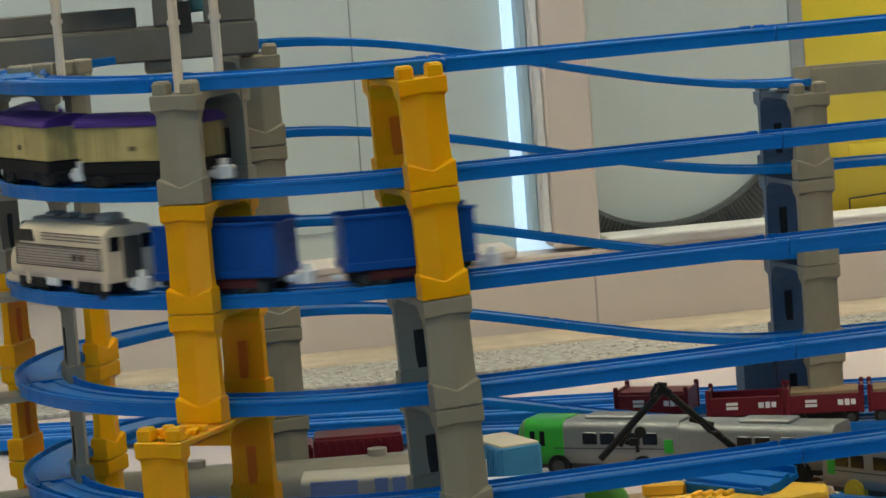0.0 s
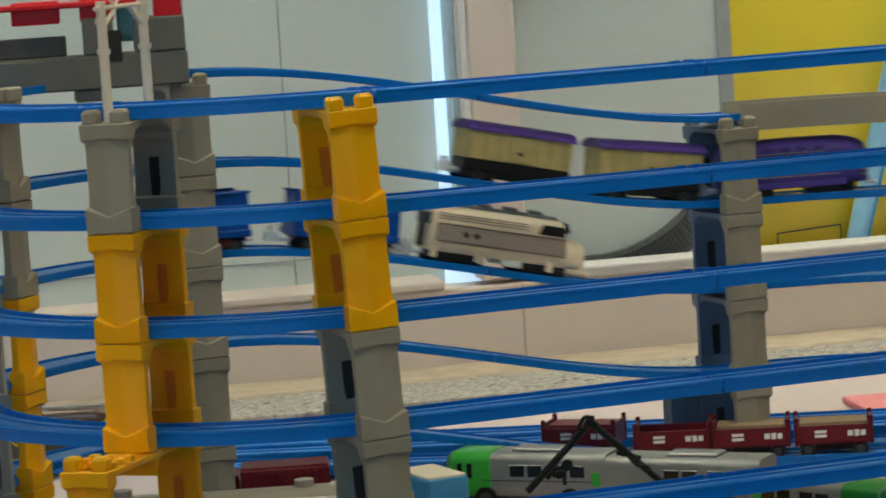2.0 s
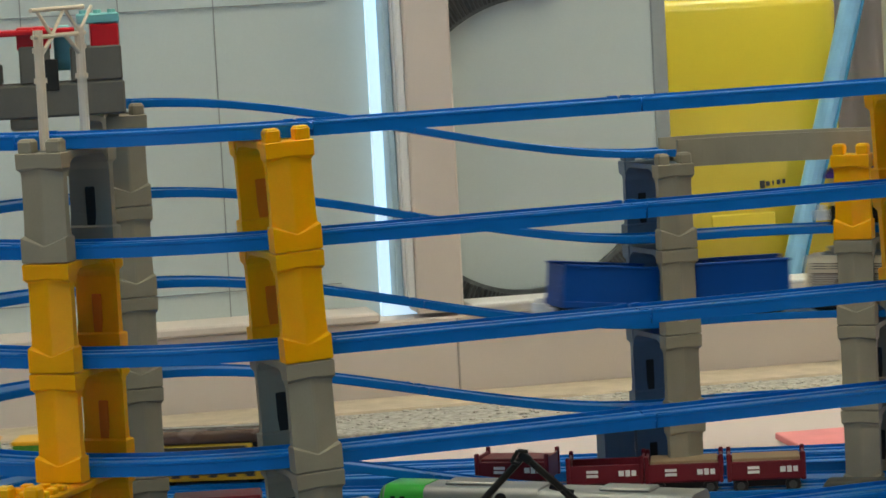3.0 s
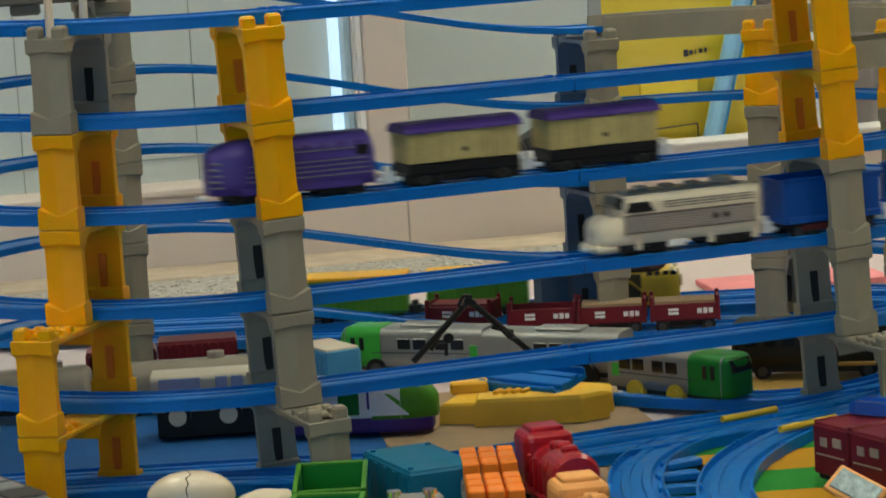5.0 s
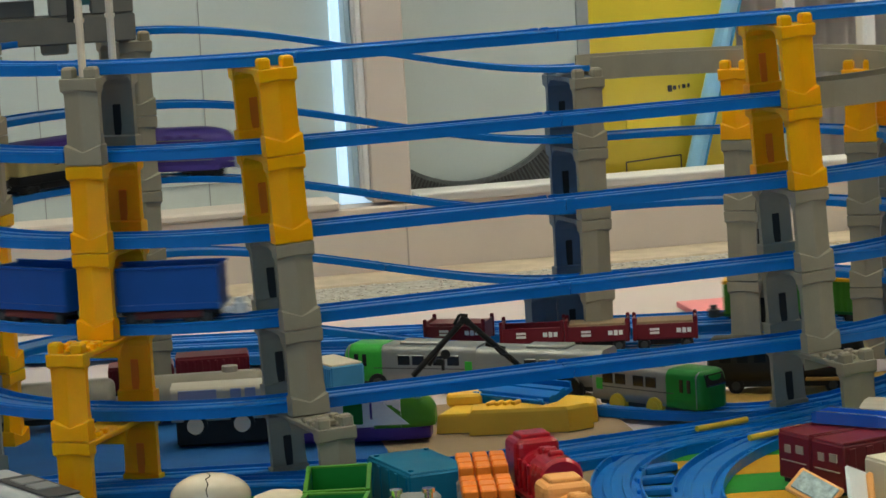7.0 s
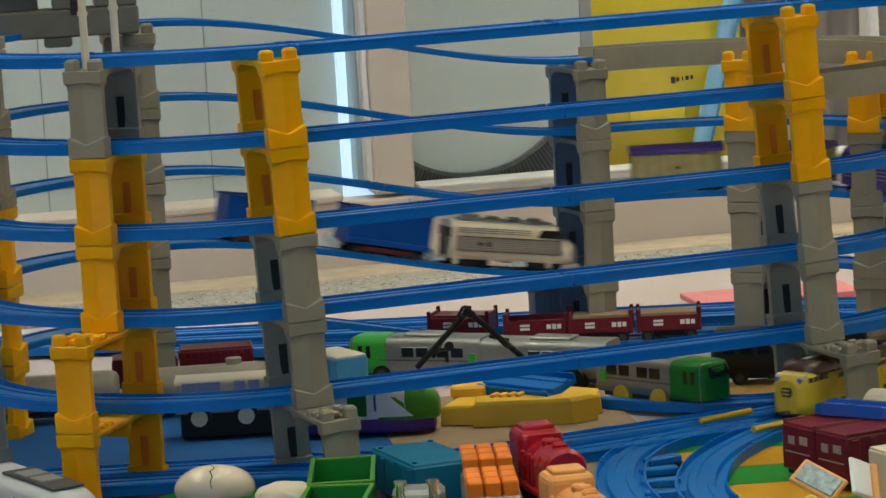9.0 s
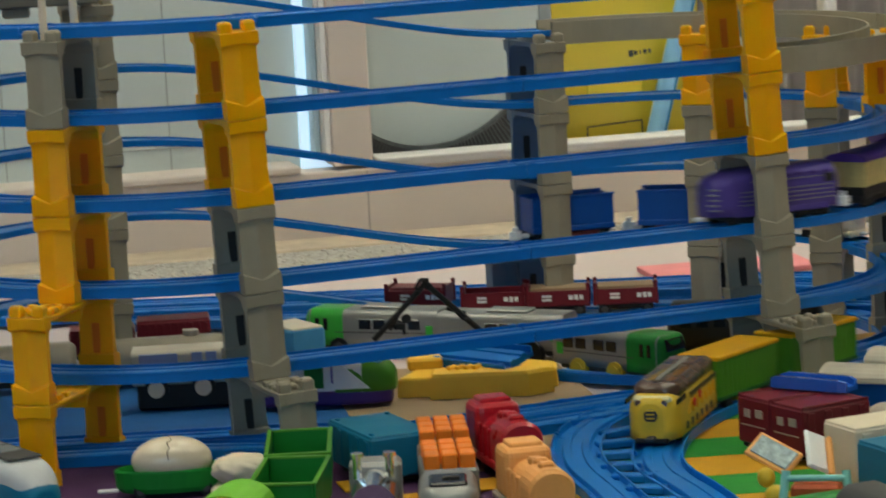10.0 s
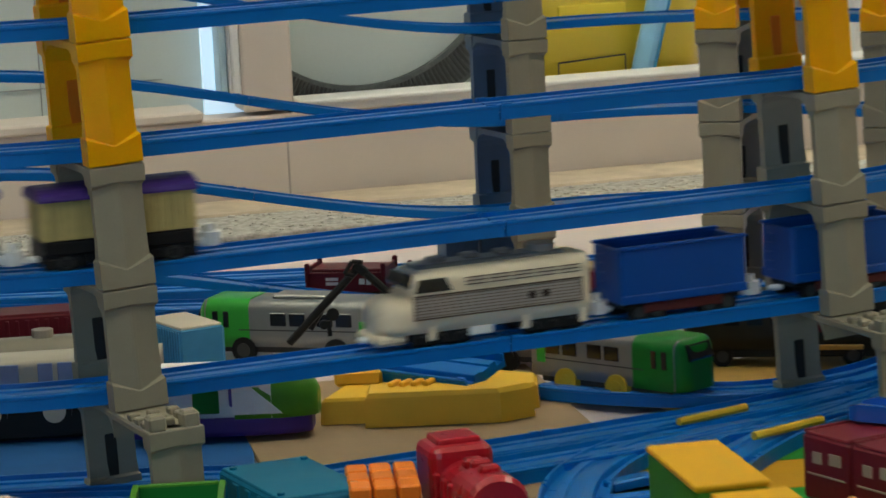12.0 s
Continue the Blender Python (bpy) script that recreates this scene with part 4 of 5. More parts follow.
rail_car(pose(-0.020, 2.548, 0.001, 0, 0, 157), "silver toy rail car with a bright green cab end", APPLE, SILVER, ln=0.125, yellow_wheels=False, high=0.043)
rail_car(pose(0.092, 2.488, 0.001, 0, 0, 155), "silver toy rail car without a cab, coupled in a train", GREEN, SILVER, ln=0.120, nose_part=False, yellow_wheels=False, high=0.043)
rail_car(pose(0.180, 2.354, 0.004, 0, 0, -45), "silver toy rail car with a green end and yellow wheels", GREEN, SILVER, ln=0.115, high=0.042)
panto = thing("toy_crane_arm", "black plastic toy crane lying with its bent arm up", "toy crane", m=pose(0, 2.42, 0))
bm = rod((-0.026, 0, 0.036), (0.021, 0, 0.083), 0.0026)
rod((-0.012, 0.004, 0.044), (-0.004, 0.004, 0.056), 0.0022, bm=bm)
part("lower_arm", bm, BLACK, panto)
part("upper_arm", rod((0.021, 0, 0.083), (0.072, 0, 0.034), 0.0026), BLACK, panto)
part("hook", box((0.022, 0, 0.082), (0.010, 0.006, 0.006), 0.001, ry=40), BLACK, panto)
bm = bmesh.new()
for a, b in (((0.012, 0.0795), (0.017, 0.0875)), ((0.017, 0.0875), (0.024, 0.0865)), ((0.012, 0.0795), (0.018, 0.0780))):
    rod((a[0], -0.003, a[1]), (b[0], -0.003, b[1]), 0.0014, bm=bm)
part("hinge_loop", bm, BLACK, panto)
bm = bmesh.new()
for a, b in (((0.046, 0.0575), (0.052, 0.0505)), ((0.052, 0.0505), (0.058, 0.0500)), ((0.058, 0.0500), (0.060, 0.0455))):
    rod((a[0], -0.003, a[1]), (b[0], -0.003, b[1]), 0.0013, bm=bm)
part("linkage", bm, BLACK, panto)
bm = cyl((0.003, -0.003, 0.0540), 0.0042, 0.003, "y", 12)
cyl((-0.003, -0.003, 0.0475), 0.0030, 0.003, "y", 12, bm=bm)
rod((0.000, -0.003, 0.0500), (0.0005, -0.003, 0.0400), 0.0015, bm=bm)
part("gear", bm, BLACK, panto)
part("brace", rod((0.038, 0.002, 0.060), (0.055, 0.002, 0.055), 0.0018), BLACK, panto)
bm = box((0.085, 0.0, 0.022), (0.055, 0.032, 0.018), 0.004)
cyl((0.105, -0.012, 0.020), 0.012, 0.018, "y", 20, bm=bm)
part("base", bm, BLACK, panto)
part("foot", box((0.085, 0.0, 0.0075), (0.050, 0.026, 0.012), 0.002), BLACK, panto)

for x, y, a, ld in ((0.018, 2.702, -16, MAROON), (0.087, 2.664, -6, None), (0.147, 2.654, -5, MATTAN), (0.210, 2.648, -4, MATTAN)):
    flat_wagon(pose(x, y, 0.0098, 0, 0, a), MAROON, "maroon toy container wagon " + ("with an empty deck" if ld is None else "with a load flush to its rim"), ld)

# a dark coach parked behind the front pier
DARKB = mat("dark_olive_brown_plastic", (0.022, 0.020, 0.014), 0.45, var=0.3)
pk = thing("toy_coach", "dark olive-brown toy coach parked behind the pier", "toy train", m=pose(0.297, 2.428, 0.0035, 0, 0, -14))
part("body", hull(0.135, 0.038, 0.012, 0.048, 0.30, tail=0.006, nose=0.010, nose_drop=0.3), DARKB, pk)
part("underframe", box((0, 0, 0.0095), (0.118, 0.030, 0.007), 0.001), BLACK, pk)
for sy in (-1, 1):
    part("maroon_patch", box((0.030, sy * 0.0191, 0.030), (0.030, 0.0010, 0.014), 0.0003), MAROON, pk)
    part("step_bar", box((0.034, sy * 0.0205, 0.0135), (0.030, 0.004, 0.003), 0.0006), WOODT, pk)
    for k in range(4):
        part("window", box((-0.050 + k * 0.015, sy * 0.0191, 0.032), (0.010, 0.0010, 0.008), 0.0003), GLASSD, pk)
wheels(pk, (0.042, -0.042), 0.0070)
# ramp: yellow wedge blocks with a blue rail piece across
ramp = thing("toy_ramp", "yellow plastic toy ramp with a blue rail lying on it", "toy ramp", m=pose(0.062, 2.345, 0.0042, 0, 0, -4))
part("deck", loft([[(x * s, y * s, z) for x, y in ((-0.068, -0.034), (0.030, -0.036), (0.066, -0.010), (0.066, 0.020), (0.040, 0.036), (-0.050, 0.030))] for z, s in ((0, 1), (0.014, 0.98), (0.016, 0.95))]), RAMPY, ramp)
part("front_block", loft([[(x * s - 0.0 + 0.005, y * s - 0.030, z) for x, y in ((-0.045, -0.018), (0.038, -0.018), (0.058, -0.004), (0.030, 0.012), (-0.045, 0.012))] for z, s in ((0, 1), (0.018, 0.98), (0.021, 0.93))]), RAMPY, ramp)
bm = bmesh.new()
for k in range(4):
    box((-0.022 + k * 0.007, -0.026, 0.0225), (0.004, 0.012, 0.003), 0.0006, bm=bm, rz=-25)
part("ridges", bm, RAMPY, ramp)
part("rail_piece", placed(rail_mesh([(-0.040, 0, 0), (0, 0, 0), (0.040, 0, 0)]), pose(0.004, 0.004, 0.0215, 0, 0, -40) @ pose(0, 0, 0, 16)), BLUE, ramp)
part("upper_block", box((-0.046, 0.016, 0.020), (0.030, 0.022, 0.010), 0.002), RAMPY, ramp)

# green, white and purple train nose
nt_ = thing("toy_bullet_train", "toy train car with rounded green nose and white side", "toy train", m=pose(-0.062, 2.305, 0.0042, 0, 0, -6))
tagged(nt_, "toy train car with rounded green nose, white side and purple skirt")
part("body", placed(hull(0.085, 0.037, 0.012, 0.044, 0.35), pose(-0.015, 0, 0)), WHITE, nt_)
bm = hull(0.050, 0.0382, 0.013, 0.0450, 0.45, nose=0.040, nose_drop=0.62)
bm.transform(pose(0.0300, 0, 0))
part("nose", bm, LEAF, nt_, "leaf green rounded nose")
part("skirt", placed(hull(0.108, 0.0385, 0.003, 0.016, 0.1, nose=0.034, nose_drop=0.2), pose(-0.003, 0, 0)), PURPLED, nt_, "purple skirt")
for sy in (-1, 1):
    part("white_wedge", loft([[(0.004, y, 0.016), (0.034, y * 0.97, 0.016), (0.004, y, 0.043)] for y in (sy * 0.0188, sy * 0.0196)]), WHITE, nt_, "white slanting side panel")
    part("eye_lamp", ball((0.040, sy * 0.0100, 0.0375), (0.005, 0.003, 0.0024)), AQUA, nt_)
for sy in (-1, 1):
    part("panel", box((-0.012, sy * 0.0187, 0.029), (0.016, 0.001, 0.024), 0.0004), GREEN, nt_)
    for x in (0.004, 0.012):
        part("door_window", box((x, sy * 0.0188, 0.028), (0.004, 0.001, 0.014), 0.001), PURPLE, nt_)
    part("lamp", ball((0.040, sy * 0.0118, 0.0385), (0.0022, 0.0022, 0.0018)), DKGREY, nt_)

# left middle: containers, tank car and a silver rail car
container(pose(-0.206, 2.535, 0.004, 0, 0, 4), (0.066, 0.034, 0.036), MAROON, "maroon toy container with white marks")
container(pose(-0.275, 2.585, 0.004, 0, 0, 4), (0.060, 0.034, 0.022), MAROON, "small maroon toy container")
container(pose(-0.097, 2.508, 0.004, 0, 0, -62), (0.056, 0.032, 0.028), SKY, "light blue ribbed toy container with a pale lid", ribs=14, mark=False, lid=BONE)
DULL = mat("dull_grey_beige", (0.40, 0.36, 0.29), 0.4)
TANKM = mat("tank_grey_beige", (0.25, 0.22, 0.17), 0.4)
tank = thing("toy_tank_car", "grey-beige toy tank car behind the piers", "toy train", m=pose(-0.215, 2.445, 0.0042, 0, 0, 4))
part("tank", hull(0.120, 0.036, 0.012, 0.041, 0.45, nose=0.008, tail=0.008, nose_drop=0.25), TANKM, tank)
part("dome", cyl((0.03, 0, 0.043), 0.007, 0.005, "z", 16), TAUPE, tank)
part("underframe", box((0, 0, 0.009), (0.11, 0.03, 0.006), 0.001), BLACK, tank)
wheels(tank, (0.036, -0.036), 0.006)
tk2 = copy_thing(tank, pose(-0.345, 2.44, 0.0042, 0, 0, 6))
tagged(tk2, "beige toy tank car end behind the piers")
sv = thing("toy_rail_car", "white-silver toy rail car with pale blue windows and black chassis", "toy train", "silver rail cars", pose(-0.165, 2.335, 0.0042, 0, 0, 1))
part("body", hull(0.125, 0.038, 0.022, 0.050, 0.12, taper=0.02), DULL, sv)
for sy in (-1, 1):
    for x, w in ((-0.040, 0.032), (-0.008, 0.009), (0.004, 0.009), (0.030, 0.030)):
        part("window", box((x, sy * 0.0191, 0.0425), (w, 0.0010, 0.012), 0.0004), mat("pale_blue_window", (0.22, 0.26, 0.42), 0.2) if x == -0.040 and sy == -1 else bpy.data.materials["pale_blue_window"], sv)
part("chassis", box((0, 0, 0.013), (0.118, 0.035, 0.024), 0.002), BLACK, sv)
for x in (-0.043, -0.004, 0.036):
    for sy in (-1, 1):
        w = part("wheel", cyl((x, sy * 0.0185, 0.0185), 0.0105, 0.0045, "y", 20), BLACK, sv)
        part("hub", cyl((x, sy * 0.0210, 0.0185), 0.0070, 0.001, "y", 14), BONE, w)

# ---- foreground toys ----
bl = thing("toy_bullet_train", "white toy express train with a blue and dark nose", "toy train", m=pose(-0.298, 1.968, 0.0045, 0, 0, -58))
part("body", hull(0.15, 0.040, 0.008, 0.046, 0.30, nose=0.040, nose_drop=0.5), mat("greyed_white_plastic", (0.50, 0.51, 0.52), 0.3), bl)
part("roof_panel", box((0.005, 0, 0.0465), (0.085, 0.026, 0.002), 0.0008), DKGREY, bl)
for k in range(2):
    part("roof_slot", box((0.012 - k * 0.026, 0, 0.0478), (0.020, 0.018, 0.0015), 0.0005), SILVER, bl)
part("windscreen", ball((0.052, 0, 0.0335), (0.016, 0.015, 0.0065)), GLASSD, bl)
bm = hull(0.050, 0.0408, 0.0085, 0.0425, 0.40, nose=0.036, nose_drop=0.55)
bm.transform(pose(0.052, 0, 0))
part("nose", bm, TEAL, bl, "dark blue nose")
for sy in (-1, 1):
    part("blue_band", box((-0.015, sy * 0.0202, 0.0155), (0.115, 0.0012, 0.010), 0.0004), SKY, bl)
    bars(bl, [((0.0 + k * 0.008, sy * 0.0202, 0.031), (0.0045, 0.0012, 0.008)) for k in range(3)], BLACK)
part("skirt", hull(0.148, 0.0415, 0.003, 0.012, 0.1, nose=0.035, nose_drop=0.1), SKY, bl)

egg = thing("egg_wagon", "green toy wagon carrying a cracked cream egg", "toy train", m=pose(-0.175, 2.000, 0.0040, 0, 0, 2) @ Matrix.Diagonal((0.85, 0.85, 0.85, 1)))
part("tub", loft([[(0.045 * s * math.cos(a) * (1 + 0.12 * abs(math.cos(a))), 0.022 * s * math.sin(a), z) for a in [i * math.pi / 12 for i in range(24)]] for z, s in ((0.004, 0.9), (0.008, 0.97), (0.022, 1.0), (0.024, 0.97), (0.018, 0.9))]), GREEN, egg)
part("egg", ball((0.0, 0, 0.0295), (0.035, 0.021, 0.0205), u=32, v=20), EGG, egg, "cracked cream egg")
bm = bmesh.new()
pts = [(-0.002, 0.050), (0.001, 0.0485), (-0.003, 0.0465), (-0.001, 0.043), (-0.003, 0.039), (-0.002, 0.033)]
for (xa, za), (xb, zb) in zip(pts, pts[1:]):
    ya, yb = (-0.021 * math.sqrt(max(0.0, 1 - ((z - 0.0295) / 0.0205) ** 2)) - 0.0001 for z in (za, zb))
    rod((xa, ya, za), (xb, yb, zb), 0.0005, bm=bm, seg=5)
part("crack", bm, BROWN, egg)
part("coupler", box((-0.056, -0.004, 0.006), (0.018, 0.005, 0.003), 0.001), WHITE, egg)
wheels(egg, (0.028, -0.028), 0.006)
rock = thing("toy_skull", "white porous fossil-like lump resting on the wagons", "toy fossil", m=pose(-0.122, 1.975, -0.002, 0, 0, -8) @ Matrix.Diagonal((0.88, 0.88, 0.88, 1)))
bm = bmesh.new()
bmesh.ops.create_icosphere(bm, subdivisions=4, radius=1)
for v in bm.verts:
    d = 1 + 0.10 * noise.noise(v.co * 2.3) - 0.16 * max(0, noise.noise(v.co * 4.5 + Vector((3, 1, 7))))
    v.co = Vector((v.co.x * 0.027 * d, v.co.y * 0.019 * d, v.co.z * 0.0135 * d + 0.030))
for f in bm.faces:
    f.smooth = True
part("lump", bm, BONE, rock)
part("wagon_bed", box((0, 0, 0.0115), (0.05, 0.034, 0.014), 0.002), BONE, rock)
wheels(rock, (0.016, -0.016), 0.0055)

lg_ = thing("toy_covered_wagon", "lime green toy wagon with an arched cover and orange front", "toy train", m=pose(-0.125, 1.795, 0.0040, 0, 0, -104))
prof = [(-0.021, 0.012)] + [(-0.022 * math.cos(a), 0.028 + 0.016 * math.sin(a)) for a in [i * math.pi / 12 for i in range(13)]] + [(0.021, 0.012)]
part("cover", loft([[(x, y, z) for y, z in prof] for x in (-0.040, 0.012)]), LIME, lg_)
part("cab", loft([[(x, y * 0.98, z * f) for y, z in prof] for x, f in ((0.0125, 0.97), (0.030, 0.95), (0.040, 0.80))]), ORANGE, lg_)
part("chassis", box((0, 0, 0.009), (0.078, 0.036, 0.008), 0.001), DKGREY, lg_)
wheels(lg_, (0.024, -0.024), 0.007)


def tub(m, label):
    e = thing("toy_hopper", label, "toy train", "green open wagons", m)
    l, w, lo, hi = 0.088, 0.046, 0.008, 0.036
    for sy in (-1, 1):
        part("side_panel", box((0, sy * (w / 2 - 0.001), (lo + hi) / 2), (l, 0.0022, hi - lo), 0.0006), GREEN, e)
    for sx in (-1, 1):
        part("end_panel", box((sx * (l / 2 - 0.001), 0, (lo + hi) / 2), (0.0022, w - 0.0045, hi - lo), 0.0006), GREEN, e)
    bm = bmesh.new()
    for sy in (-1, 1):
        box((0, sy * (w / 2 - 0.0005), hi), (l + 0.003, 0.0034, 0.002), 0.0005, bm=bm)
    for sx in (-1, 1):
        box((sx * (l / 2 - 0.0005), 0, hi), (0.0034, w - 0.0045, 0.002), 0.0005, bm=bm)
    part("rim", bm, LEAF, e)
    part("bed", box((0, 0, lo + 0.004), (l - 0.005, w - 0.005, 0.004)), DGREEN, e)
    wheels(e, (0.02, -0.02), 0.006)
    return e


tub(pose(-0.085, 1.888, 0.0040, 0, 0, 84), "green open toy hopper wagon standing before its twin")
tub(pose(-0.081, 1.985, 0.0040, 0, 0, 90), "green open toy hopper wagon, the rear one of two")
tt = container(pose(-0.022, 2.025, 0.0040, 0, 0, 112), (0.086, 0.050, 0.030), TEAL, "teal toy box wagon with a lipped lid", ribs=5, mark=False)
for sx in (-1, 1):
    for sy in (-1, 1):
        part("lid_peg", cyl((sx * 0.034, sy * 0.020, 0.0378), 0.0020, 0.0022, "z", 10), TEAL, tt)


def chrome_engine(m):
    e = thing("toy_steam_engine", "silver chrome toy engine with a white buffer front", "toy train", m=m)
    part("boiler", cyl((0.012, 0, 0.025), 0.0165, 0.055, "x", 24), CHROME, e)
    part("cab", box((-0.026, 0, 0.027), (0.026, 0.036, 0.036), 0.003), SILVER, e)
    for sy in (-1, 1):
        part("chimney", cyl((0.004, sy * 0.011, 0.046), 0.003, 0.016, "z", 14), CHROME, e)
        part("cap", cyl((0.004, sy * 0.011, 0.0545), 0.0045, 0.003, "z", 14), CHROME, e)
    part("front", box((0.044, 0, 0.014), (0.012, 0.030, 0.014), 0.004), WHITE, e)
    part("chassis", box((0, 0, 0.008), (0.09, 0.034, 0.008), 0.001), DKGREY, e)
    wheels(e, (0.026, 0.0, -0.026), 0.0075)
    return e


chrome_engine(pose(-0.026, 1.843, 0.0040, 0, 0, -92))


def block_wagon(m, label, cab=False):
    e = thing("block_wagon", label, "toy train", "orange-loaded wagons", m)
    part("bed", box((0, 0, 0.018), (0.060, 0.040, 0.022), 0.002), SILVER if cab else TAUPE, e)
    for i in range(3):
        for j in range(3):
            part("brick", box((-0.019 + i * 0.019, -0.0125 + j * 0.0125, 0.0335), (0.0172, 0.0112, 0.012), 0.0012), ORANGE, e)
    part("chassis", box((0, 0, 0.0065), (0.056, 0.034, 0.006), 0.001), DKGREY, e)
    wheels(e, (0.018, -0.018), 0.006)
    return e


block_wagon(pose(0.024, 2.010, 0.0040, 0, 0, -88), "toy wagon stacked with orange blocks")
block_wagon(pose(0.026, 1.925, 0.0040, 0, 0, -88), "toy truck wagon stacked with orange blocks behind its cab", True)
tr_ = thing("toy_truck", "clear grey and silver toy truck cab", "toy truck", m=pose(0.024, 1.835, 0.0040, 0, 0, -90))
part("cab", hull(0.058, 0.041, 0.008, 0.036, 0.25, nose=0.018, nose_drop=0.4), SILVER, tr_)
part("window", box((0.004, 0, 0.0352), (0.030, 0.026, 0.004), 0.0015), GLASSD, tr_)
part("bar", box((0.006, 0.002, 0.0378), (0.004, 0.012, 0.0015), 0.0003), BLACK, tr_)
part("grille", box((0.026, 0, 0.014), (0.006, 0.030, 0.010), 0.001), CHROME, tr_)
wheels(tr_, (0.018, -0.018), 0.0075)


def tall_engine(m, material, label, flatbed=None):
    """A chunky steam outline: boiler, smokebox, cab and domes."""
    e = thing("toy_steam_engine", label, "toy train", "moulded engines", m)
    prof = [(-0.016, 0.012)] + [(-0.0165 * math.cos(a), 0.030 + 0.0145 * math.sin(a)) for a in [i * math.pi / 12 for i in range(13)]] + [(0.016, 0.012)]
    part("smokebox", loft([[(x, y * f, 0.012 + (z - 0.012) * f) for y, z in prof] for x, f in ((0.018, 1), (0.044, 1), (0.047, 0.92))]), material, e)
    part("boiler", loft([[(x, y * 0.86, 0.012 + (z - 0.012) * 0.88) for y, z in prof] for x in (-0.014, 0.018)]), material, e)
    part("cab", box((-0.030, 0, 0.0295), (0.034, 0.035, 0.037), 0.006, seg=3), material, e)
    part("cab_roof", box((-0.030, 0, 0.0485), (0.022, 0.024, 0.005), 0.002, seg=2), material, e)
    for k in range(3):
        part("dome", box((0.004 + k * 0.014, 0, 0.0425 + 0.002 * (k > 0)), (0.007, 0.011, 0.006), 0.0015), material, e)
    for sy in (-1, 1):
        for k in range(3):
            part("pillar", box((-0.010 + k * 0.013, sy * 0.0158, 0.024), (0.004, 0.004, 0.024), 0.0012), material, e)
    part("bed", box((0.002, 0, 0.0105), (0.104, 0.038, 0.006), 0.0015), flatbed or material, e)
    part("coupler", box((0.059, 0, 0.007), (0.012, 0.009, 0.004), 0.001), WHITE, e)
    wheels(e, (0.034, 0.0, -0.034), 0.0066)
    return e


tall_engine(pose(0.070, 2.015, 0.0040, 0, 0, -76), REDT, "clear dark red moulded toy steam engine")
tall_engine(pose(0.084, 1.850, 0.0040, 0, 0, -78), PEACH, "peach orange moulded toy engine on a brown flat wagon", TAUPE)

tr2 = copy_thing(tr_, pose(-0.083, 1.755, 0.0040, 0, 0, -96))
tagged(tr2, "clear grey toy truck cab before the green wagons")

# right-hand heap
for x, y, what in ((0.282, 2.038, "maroon toy container with white end marks"), (0.302, 2.0015, "maroon toy container beside its twin")):
    mc = container(pose(x, y, 0.0050, 0, 0, 29), (0.062, 0.0395, 0.034), MAROON, what, ribs=4, mark=False)
    bars(mc, [((-0.0315, -0.008, 0.030), (0.0008, 0.009, 0.006)), ((-0.0315, 0.007, 0.029), (0.0008, 0.007, 0.006)), ((-0.0315, 0.0, 0.020), (0.0008, 0.030, 0.0008))], TAUPE, "white_marking")
    for sy in (-1, 1):
        part("top_rail", box((0, sy * 0.0185, 0.0415), (0.060, 0.0016, 0.0022), 0.0005), MAROON, mc)
bt = thing("toy_boat_part", "glossy blue plastic trough lying on the containers", "toy part", m=pose(0.303, 2.040, 0.0480, 0, 0, -38))
part("trough", loft([[(x, y * s, z * s) for y, z in ((-0.011, 0), (0.011, 0), (0.011, 0.009), (0.007, 0.009), (0.006, 0.004), (-0.006, 0.004), (-0.007, 0.009), (-0.011, 0.009))] for x, s in ((-0.032, 0.8), (-0.026, 1), (0.026, 1), (0.032, 0.8))]), mat("glossy_blue", (0.015, 0.10, 0.45), 0.15, coat=0.5), bt)
container(pose(0.325, 1.893, 0.0050, 0, 0, 24), (0.058, 0.042, 0.040), BONE, "off-white toy container with faint markings", ribs=3, mark=False)
tc = container(pose(0.342, 1.840, 0.0050, 0, 0, 24), (0.062, 0.042, 0.036), TEAL, "teal toy container with a white triangle mark", ribs=2, mark=False)
part("triangle_mark", loft([[(-0.020, y, 0.012), (0.004, y, 0.012), (-0.004, y, 0.030)] for y in (-0.0235, -0.0220)]), WHITE, tc)
wc = thing("toy_coach", "white-roofed toy coach with dark windows", "toy train", m=pose(0.372, 2.085, 0.0050, 0, 0, -28))
part("body", box((0, 0, 0.024), (0.105, 0.036, 0.028), 0.002), NAVY, wc)
prof = [(-0.021, 0.037), (0.021, 0.037)] + [(0.021 * math.cos(a), 0.038 + 0.010 * math.sin(a)) for a in [i * math.pi / 10 for i in range(11)]]
part("roof", loft([[(x, y, z) for y, z in prof] for x in (-0.056, 0.056)]), DULL, wc)
wheels(wc, (0.034, -0.034), 0.007)
copy_thing(wc, pose(0.416, 2.140, 0.0050, 0, 0, -30))
gt = thing("toy_shuttle", "clear grey-green toy canopy lying beside the coaches", "toy part", m=pose(0.378, 1.995, 0.0060, 0, 0, -25))
part("canopy", hull(0.10, 0.040, 0.0, 0.034, 0.4, nose=0.03, tail=0.02, nose_drop=0.5), TAUPE, gt)
cr = thing("toy_play_frame", "aqua and orange toy frame with a shiny panel", "toy part", m=pose(0.276, 1.835, 0.0050, 0, 0, -12) @ Matrix.Diagonal((0.78, 0.78, 0.78, 1)))
tagged(cr, "aqua and orange plastic toy frame with a shiny tilted panel")
for sx in (-1, 1):
    part("post", rod((sx * 0.030, -0.025, 0.0), (sx * 0.026, -0.012, 0.036), 0.004, seg=12), AQUA, cr)
